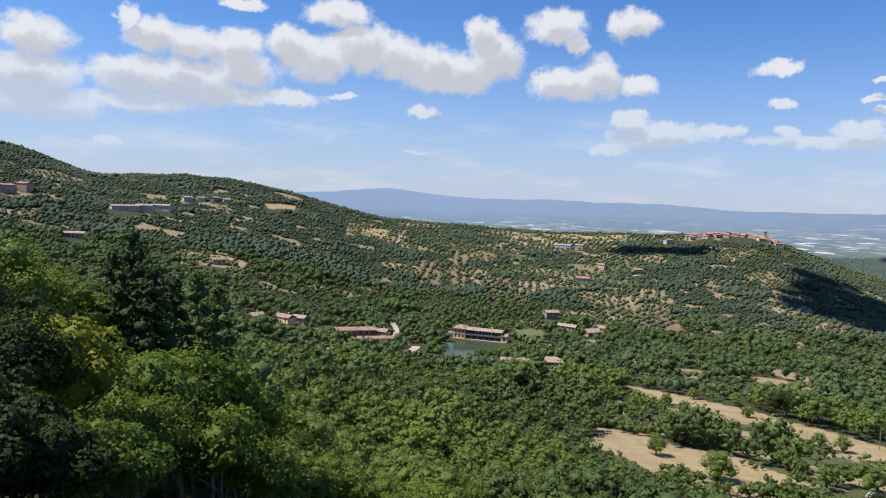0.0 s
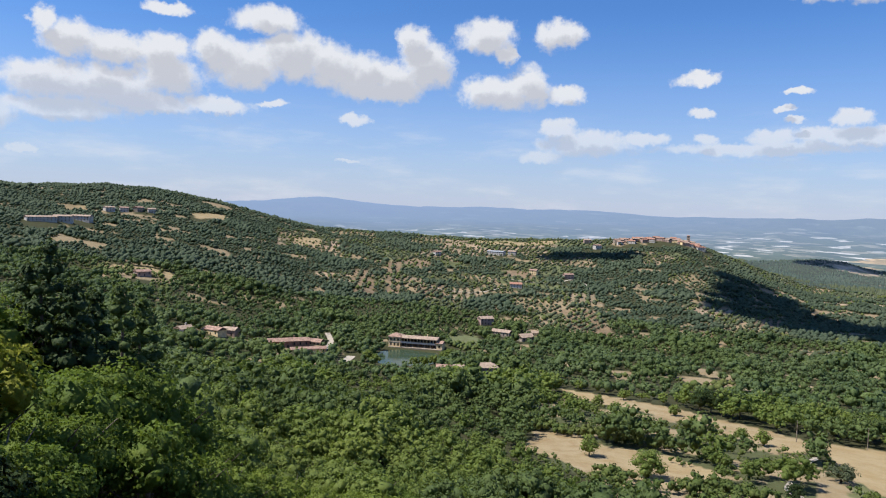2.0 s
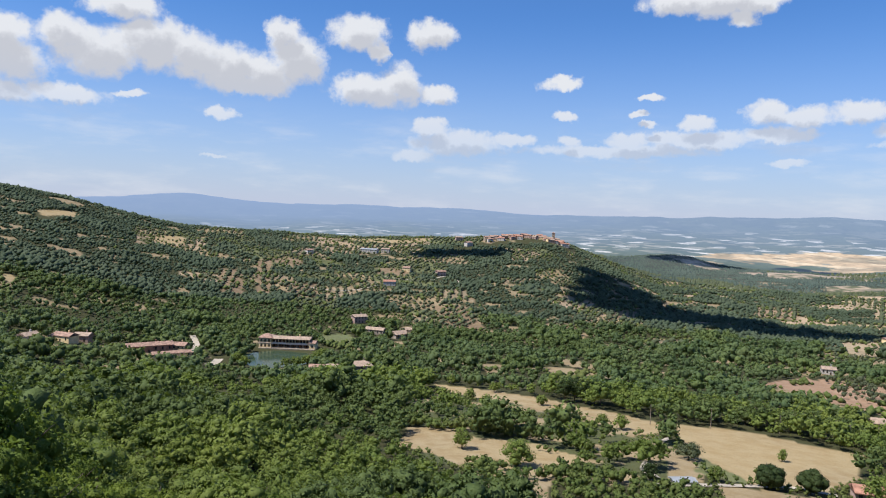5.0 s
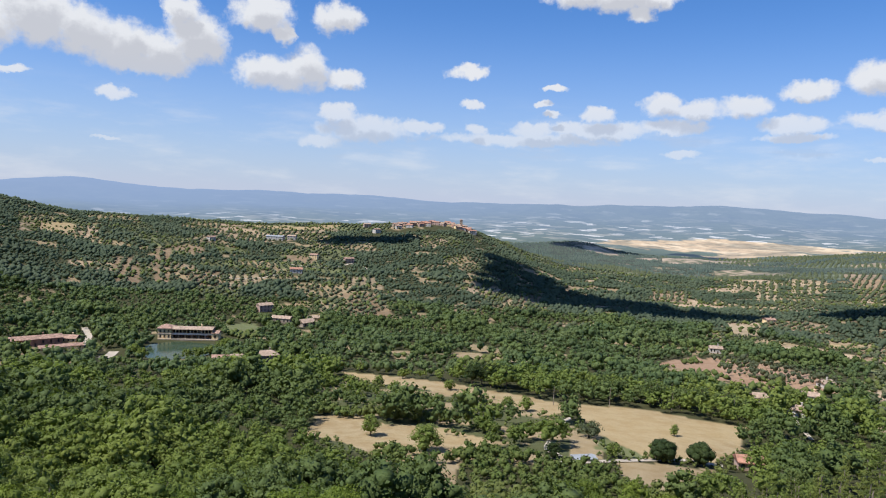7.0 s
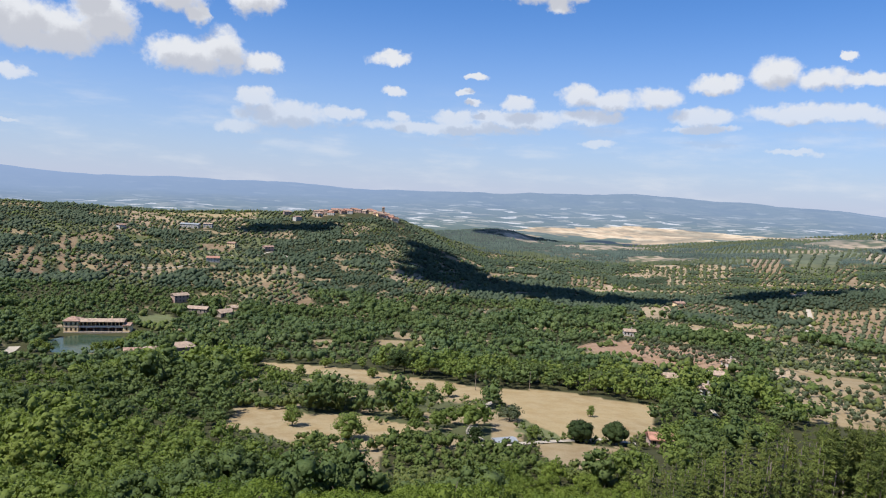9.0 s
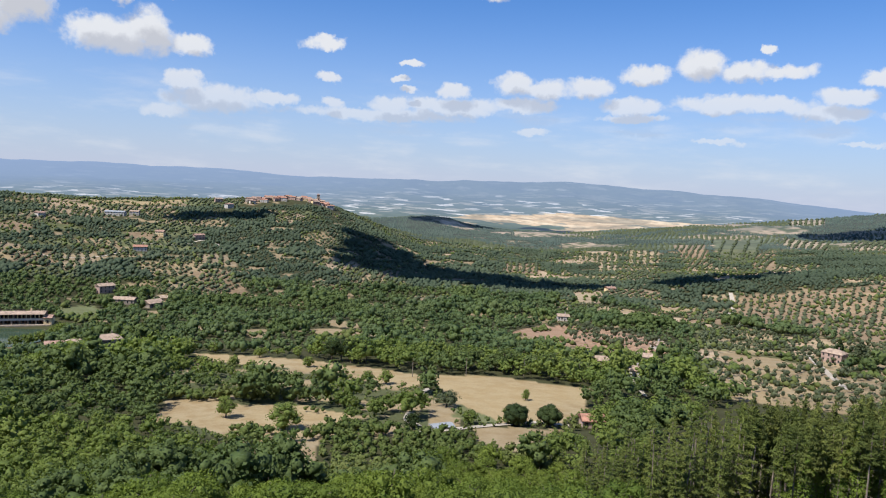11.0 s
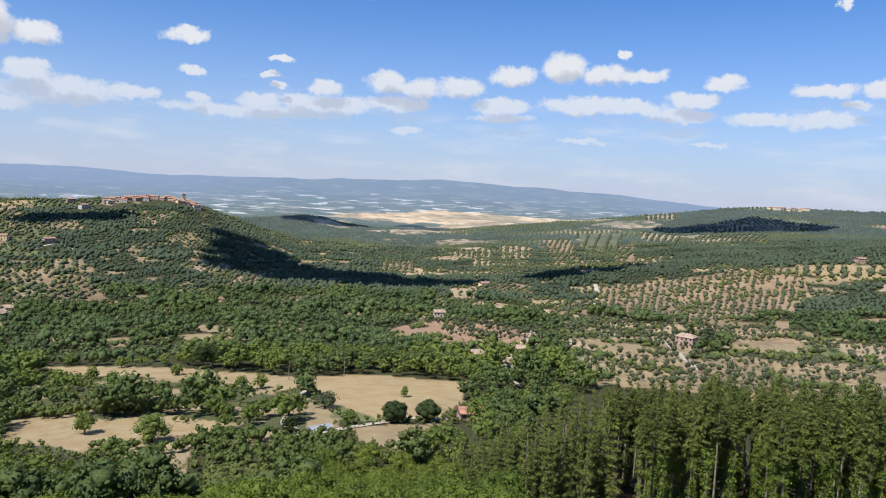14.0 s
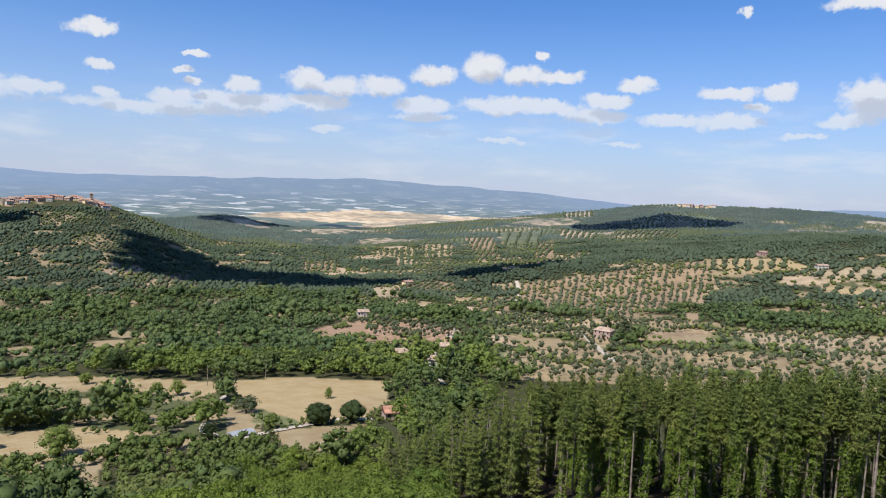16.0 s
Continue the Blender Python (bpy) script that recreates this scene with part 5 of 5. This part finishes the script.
stand(broadleaf("yellowing_tree", 121, 7, 9, 1700, 0.36, LEAF_YELLOW, "chestnut tree with yellowing leaves", low=0.3), -28.6, 45, size=1.15)
for i, (a, d, w, h) in enumerate(((-23.6, 47, 8.5, 7), (-27.0, 40, 6, 4.5), (-31.6, 42, 7, 9), (-33.8, 52, 9, 12), (-30.2, 58, 9, 11), (-20.5, 54, 8, 8), (-34.5, 30, 5, 5), (-31.5, 29, 5, 4.5), (-28.5, 30, 5, 4.5), (-25.5, 32, 5, 5), (-33, 24, 4, 3.5), (-29.5, 25, 4, 3.5))):
    # the leftmost trees take dark leaves in place of the shade on them
    stand(broadleaf("chestnut_tree", 131 + i, w, h, 5200, 0.24, LEAF_DARK if a < -28.9 else LEAF, "leafy tree close below the terrace, shade put into its dark leaves" if a < -28.9 else "leafy chestnut tree close below the terrace", group="chestnuts below the terrace"), a, d)
for i, (a, d, w, h) in enumerate(((-20.4, 60, 9, 14), (-18.0, 62, 9, 14.5), (-15.8, 66, 9, 14), (-22.6, 62, 9, 11.5), (-26.6, 76, 11, 17), (-29.4, 74, 11, 17), (-32.4, 70, 11, 17), (-24.6, 60, 7, 9))):
    stand(broadleaf("chestnut_tree", 171 + i, w, h, 2600, 0.36, LEAF, "tall leafy chestnut tree on the steep slope", group="chestnuts below the terrace", lobes=14), a, d)

for i, (a, d, h) in enumerate(((52.6, 446, 9), (53.3, 442, 7), (54.0, 447, 8), (50.3, 436, 7), (30.6, 470, 12), (31.4, 468, 10))):
    stand(conifer("cypress", 151 + i, 2.4 if i < 4 else 6, h, LEAF_DARK, "slim dark cypress near the olive hill" if i < 4 else "dark conifer in the valley wood", 8, 0.6, 500), a, d)


for i, (a, d, w) in enumerate(((4.2, 452, 9), (5.1, 458, 10), (5.9, 468, 9), (0.2, 456, 8), (3.4, 450, 8), (-0.4, 470, 8), (6.3, 480, 9))):
    stand(broadleaf("waterside_tree", 161 + i, w, 9, 600, 0.6, LEAF_LIGHT, "leafy green tree on the bank of the pond", group="trees round the pond", low=0.05), a, d)


def pylon(az, r, tall):
    """A steel lattice mast with three arms."""
    ob = thing("lattice_pylon", Matrix.Translation(at(az, r)), "grey steel lattice pylon on the far hill", "pylon")
    for sx in (-1, 1):
        for sy in (-1, 1):
            v, f = tube([(2.2 * sx, 2.2 * sy, -0.5), (0.35 * sx, 0.35 * sy, tall)], (0.22, 0.15), 4)
            leg = new("leg", mesh_of("leg", v, [f], METAL))
            leg.parent = ob
    for k in range(6):
        u = k / 6
        w = 2.2 - 1.85 * u
        part("brace", boxes((-w, w, -w - 0.1, -w + 0.1, tall * u + 2, tall * u + 2.25), (-w, w, w - 0.1, w + 0.1, tall * u + 2, tall * u + 2.25)), METAL, ob)
    for z, l in ((tall * 0.7, 5), (tall * 0.82, 4), (tall * 0.94, 3)):
        part("arm", boxes((-l, l, -0.2, 0.2, z, z + 0.35)), METAL, ob)


pylon(69.2, 2230, 27)

# ---- cumulus overhead, whose shadows lie on the slopes ----
CLOUD = weathered("cloud_white", (0.8, 0.8, 0.8), 1.0, 0.02, 0.005, 0.04)
TO_SUN = Vector((math.cos(radians(SUN_HEIGHT)) * math.sin(radians(SUN_BEARING)), math.cos(radians(SUN_HEIGHT)) * math.cos(radians(SUN_BEARING)), math.sin(radians(SUN_HEIGHT))))


def overhead_cloud(rise, *spots):
    """A cloud whose shade falls on the given spots: bearing, distance, half width."""
    rng = np.random.default_rng(len(spots) + int(rise))
    lobes = []
    for a, d, s in zip(spots[0::3], spots[1::3], spots[2::3]):
        g = at(a, d)
        c = g + TO_SUN * ((rise - g.z) / TO_SUN.z)
        lobes.append((c.x, c.y, c.z, s, s, s * 0.5))
        for k in range(4):
            t = rng.uniform(0, 6.28)
            lobes.append((c.x + s * 0.75 * math.cos(t), c.y + s * 0.75 * math.sin(t), c.z + rng.uniform(0, 0.3) * s, s * 0.45, s * 0.45, s * 0.35))
    v, f = lump(rng, lobes, ICO2, 1.0, 0.06)
    tagged(new("cloud", mesh_of("cloud", v, [f], CLOUD)), "white cumulus cloud high above the valley", "cloud", kind="structure")


overhead_cloud(900.0, 29.2, 1200, 42, 29.6, 1040, 46, 31.2, 960, 46, 30.3, 1110, 55, 32, 1030, 70, 34, 970, 80, 36.5, 930, 84, 39.5, 910, 74, 43, 915, 62, 46.5, 945, 42, 28.6, 950, 40)
overhead_cloud(800.0, 14.6, 1225, 30, 15.8, 1245, 38, 17.6, 1262, 34, 19.4, 1250, 30, 20.6, 1270, 22)
overhead_cloud(700.0, 54, 985, 30, 56, 1010, 36, 58.5, 1060, 32, 61, 1090, 24)
overhead_cloud(1000.0, 64.5, 2120, 80, 67, 2150, 105, 70, 2190, 95, 72.5, 2170, 80)
overhead_cloud(1100.0, 33.6, 2470, 50, 35, 2480, 75, 36.6, 2500, 75, 38.2, 2540, 55, 39.6, 2590, 40)
overhead_cloud(1100.0, 42.5, 2800, 60, 44.2, 2700, 60)
woods("woodland", NEAR, 6.3, -36, 89, 116, 160, 8.2, LEAF_WOOD, "dense green chestnut and oak wood")
woods("woodland", MID, 6.3, -36, 89, 160, 235, 8.2, LEAF_WOOD, "dense green chestnut and oak wood")
woods("woodland", HALFWAY, 6.4, -36, 89, 235, 360, 7.8, LEAF_WOOD, "dense green oak wood round the stubble fields")
woods("woodland", FAR, 5.9, -36, 89, 360, 760, 6.6, LEAF_VALLEY, "green wood on the valley floor and lower slopes")
woods("woodland", VERY_FAR, 4.7, -36, 89, 760, 1640, 4.1, LEAF_HILL_HAZED, "dark green wood on the far slopes", 0.85)
woods("woodland", REMOTE, 6.6, 28, 89, 1640, 2600, 3.6, LEAF_REMOTE_HAZED, "dark woods on the farther hills", 0.7)


def scrub(az0, az1, r0, r1, spacing, size, share, bald=0.56):
    """Low bushes on the strips before fields and loosely over open ground."""
    x, y = jitter(spacing, az0, az1, r0, r1, RNG)
    wood, rows, angle, colour = land_use(x, y)
    open_ground = (wood < 0.5) & free_of_houses(x, y)
    field = colour[:, 0] > 0.1
    clump = fbm(x / 14, y / 14, 3)
    ok = open_ground & np.where(field, clump > bald, clump > -0.3 + share) & (np.hypot(x / 1.0, y) > r0)
    pond_near = np.hypot(np.radians(np.degrees(np.arctan2(x, y)) - POND_BEARING) * 484 / 30, (np.hypot(x, y) - 480) / 40) < 1
    ok &= ~pond_near
    x, y = x[ok], y[ok]
    return scatter("scrub", BUSH if r1 < 400 else VERY_FAR, x, y, size * (0.7 + 0.6 * RNG.random(len(x))), LEAF_HEDGE, "low green and brown scrub along field edges", "scrub", RNG, 0.2)


scrub(5, 90, 160, 380, 2.6, 2.0, 0.05)
scrub(-36, 89, 380, 760, 4.4, 3.0, 0.1, 0.26)
scrub(-10, 89, 760, 1640, 8.0, 3.4, 0.1, 0.1)


def hedge(points, size, label):
    """A dense strip of bushes."""
    x, y = jitter(2.2, min(points[0::2]), max(points[0::2]), min(points[1::2]), max(points[1::2]), RNG)
    hit = inside(points, np.degrees(np.arctan2(x, y)), np.hypot(x, y)) & (fbm(x / 9, y / 9, 2) > -0.22)
    x, y = x[hit], y[hit]
    scatter("hedge", FAR, x, y, np.full(len(x), size), LEAF_HEDGE, label, "hedge", RNG, 0.2)


hedge([18.5, 189, 28.5, 191, 28.6, 205, 23.5, 199, 18.5, 204], 3.4, "dense green hedge between two stubble fields")
hedge([13, 262, 18, 252, 25, 247, 28.6, 230, 29, 240, 25, 254, 18, 260, 13.5, 270], 4.0, "bushy wood edge behind the stubble field")
hedge([26.6, 160, 33, 166, 33, 178, 28.5, 182, 29, 204, 26.8, 202], 3.0, "green bushes round the stubble fields")
hedge([17.6, 150, 26.4, 150, 26.6, 160, 20, 164, 17.8, 170], 2.6, "green bushes round the stubble fields")
hedge([24.5, 128, 34, 127, 36, 150, 33, 166, 26.6, 160, 25, 140], 4.2, "leafy green thicket below the stubble fields")
hedge([29, 182, 33, 180, 33, 200, 29.5, 206], 3.4, "green bushes round the stubble fields")
hedge([33, 166, 46, 168, 45.6, 183, 39, 185, 37, 199, 33, 196], 3.0, "low green bushes below the farm track")
hedge([37.0, 204, 45.5, 224, 46.5, 229, 45, 228, 37, 209], 1.2, "low weeds along the farm track")
hedge([45.5, 312, 49, 306, 49, 312, 46, 318], 2.2, "brown hedge at the head of the field")


def grove(name, templates, spacing, az0, az1, r0, r1, size, mat, label):
    """Olive trees in rows, each plot with its own run of rows."""
    rng = np.random.default_rng(77)
    n = int(r1 / spacing) + 2
    xs, ys = [], []
    for turn in np.arange(0, math.pi, math.pi / 8):
        g = np.arange(-n, n + 1)
        gx, gy = np.meshgrid(g * spacing * 1.25, g * spacing * 0.85)
        x = (gx * math.cos(turn) - gy * math.sin(turn)).ravel()
        y = (gx * math.sin(turn) + gy * math.cos(turn)).ravel()
        az, r = np.degrees(np.arctan2(x, y)), np.hypot(x, y)
        keep = (az > az0) & (az < az1) & (r > r0) & (r < r1)
        x, y = x[keep] + rng.uniform(-1, 1, keep.sum()), y[keep] + rng.uniform(-1, 1, keep.sum())
        wood, rows, angle, colour = land_use(x, y)
        ok = rows & (np.floor(angle / math.pi * 8) == round(turn / math.pi * 8)) & (rng.random(len(x)) < np.where((np.hypot(x, y) > 950) & (np.degrees(np.arctan2(x, y)) > 31), 0.5, 0.8))
        xs.append(x[ok])
        ys.append(y[ok])
    x, y = np.concatenate(xs), np.concatenate(ys)
    return scatter(name, templates, x, y, np.full(len(x), size), mat, label, "olive grove", rng, 0.1)


grove("olive_grove", FAR, 7.5, -36, 89, 330, 760, 4.8, LEAF_OLIVE, "grey-green olive trees in rows on bare soil")


def sloping_rows(lean, apart, step, az0, az1, r0, r1, rng):
    """Places in rows that run away from the terrace, leaning sideways by lean metres a metre."""
    mid, rs = (r0 + r1) / 2, np.arange(r0, r1, step)
    az = np.arange(az0, az1, math.degrees(apart / mid))
    A, R = np.meshgrid(az, rs)
    A, R = A.ravel(), R.ravel() + rng.uniform(-0.25, 0.25, A.size) * step
    A = A + np.degrees((lean * (R - mid) + rng.uniform(-0.17, 0.17, A.size) * min(apart, 13)) / R)
    return R * np.sin(np.radians(A)), R * np.cos(np.radians(A))


def far_grove(name, templates, apart, az0, az1, r0, r1, size, label):
    """Olive plots of the slopes, each with its own run of rows."""
    rng = np.random.default_rng(78)
    xs, ys = [], []
    for low in np.arange(r0, r1 - 1, 220):
        for k, lean in enumerate((-0.35, -0.12, 0.0, 0.06, 0.18, 0.4)):
            x, y = sloping_rows(lean, apart, 6.0, az0, az1, low, low + 220, rng)
            wood, rows, angle, colour = land_use(x, y)
            ok = rows & (np.floor(angle / math.pi * 5.999) == k) & (rng.random(len(x)) < 0.82)
            xs.append(x[ok])
            ys.append(y[ok])
    x, y = np.concatenate(xs), np.concatenate(ys)
    return scatter(name, templates, x, y, np.full(len(x), size), LEAF_OLIVE, label, "olive grove", rng, 0.1)


def plot_trees():
    rng = np.random.default_rng(79)
    for near, templates in ((True, FAR), (False, VERY_FAR)):
        xs, ys, sizes = [], [], []
        for soil, lean, apart, size, points in PLOTS:
            rs = points[1::2]
            if (max(rs) < 700) != near:
                continue
            x, y = sloping_rows(lean, apart, size * 1.25, min(points[0::2]), max(points[0::2]), min(rs), max(rs), rng)
            ok = inside(points, np.degrees(np.arctan2(x, y)), np.hypot(x, y)) & (rng.random(len(x)) < np.where(apart > 8.2, 0.8, 0.52))
            xs.append(x[ok])
            ys.append(y[ok])
            sizes.append(np.full(ok.sum(), size * 0.95))
        scatter("olive_grove", templates, np.concatenate(xs), np.concatenate(ys), np.concatenate(sizes), LEAF_OLIVE, "olive trees in straight rows down pale plots", "olive grove", rng, 0.1)


plot_trees()
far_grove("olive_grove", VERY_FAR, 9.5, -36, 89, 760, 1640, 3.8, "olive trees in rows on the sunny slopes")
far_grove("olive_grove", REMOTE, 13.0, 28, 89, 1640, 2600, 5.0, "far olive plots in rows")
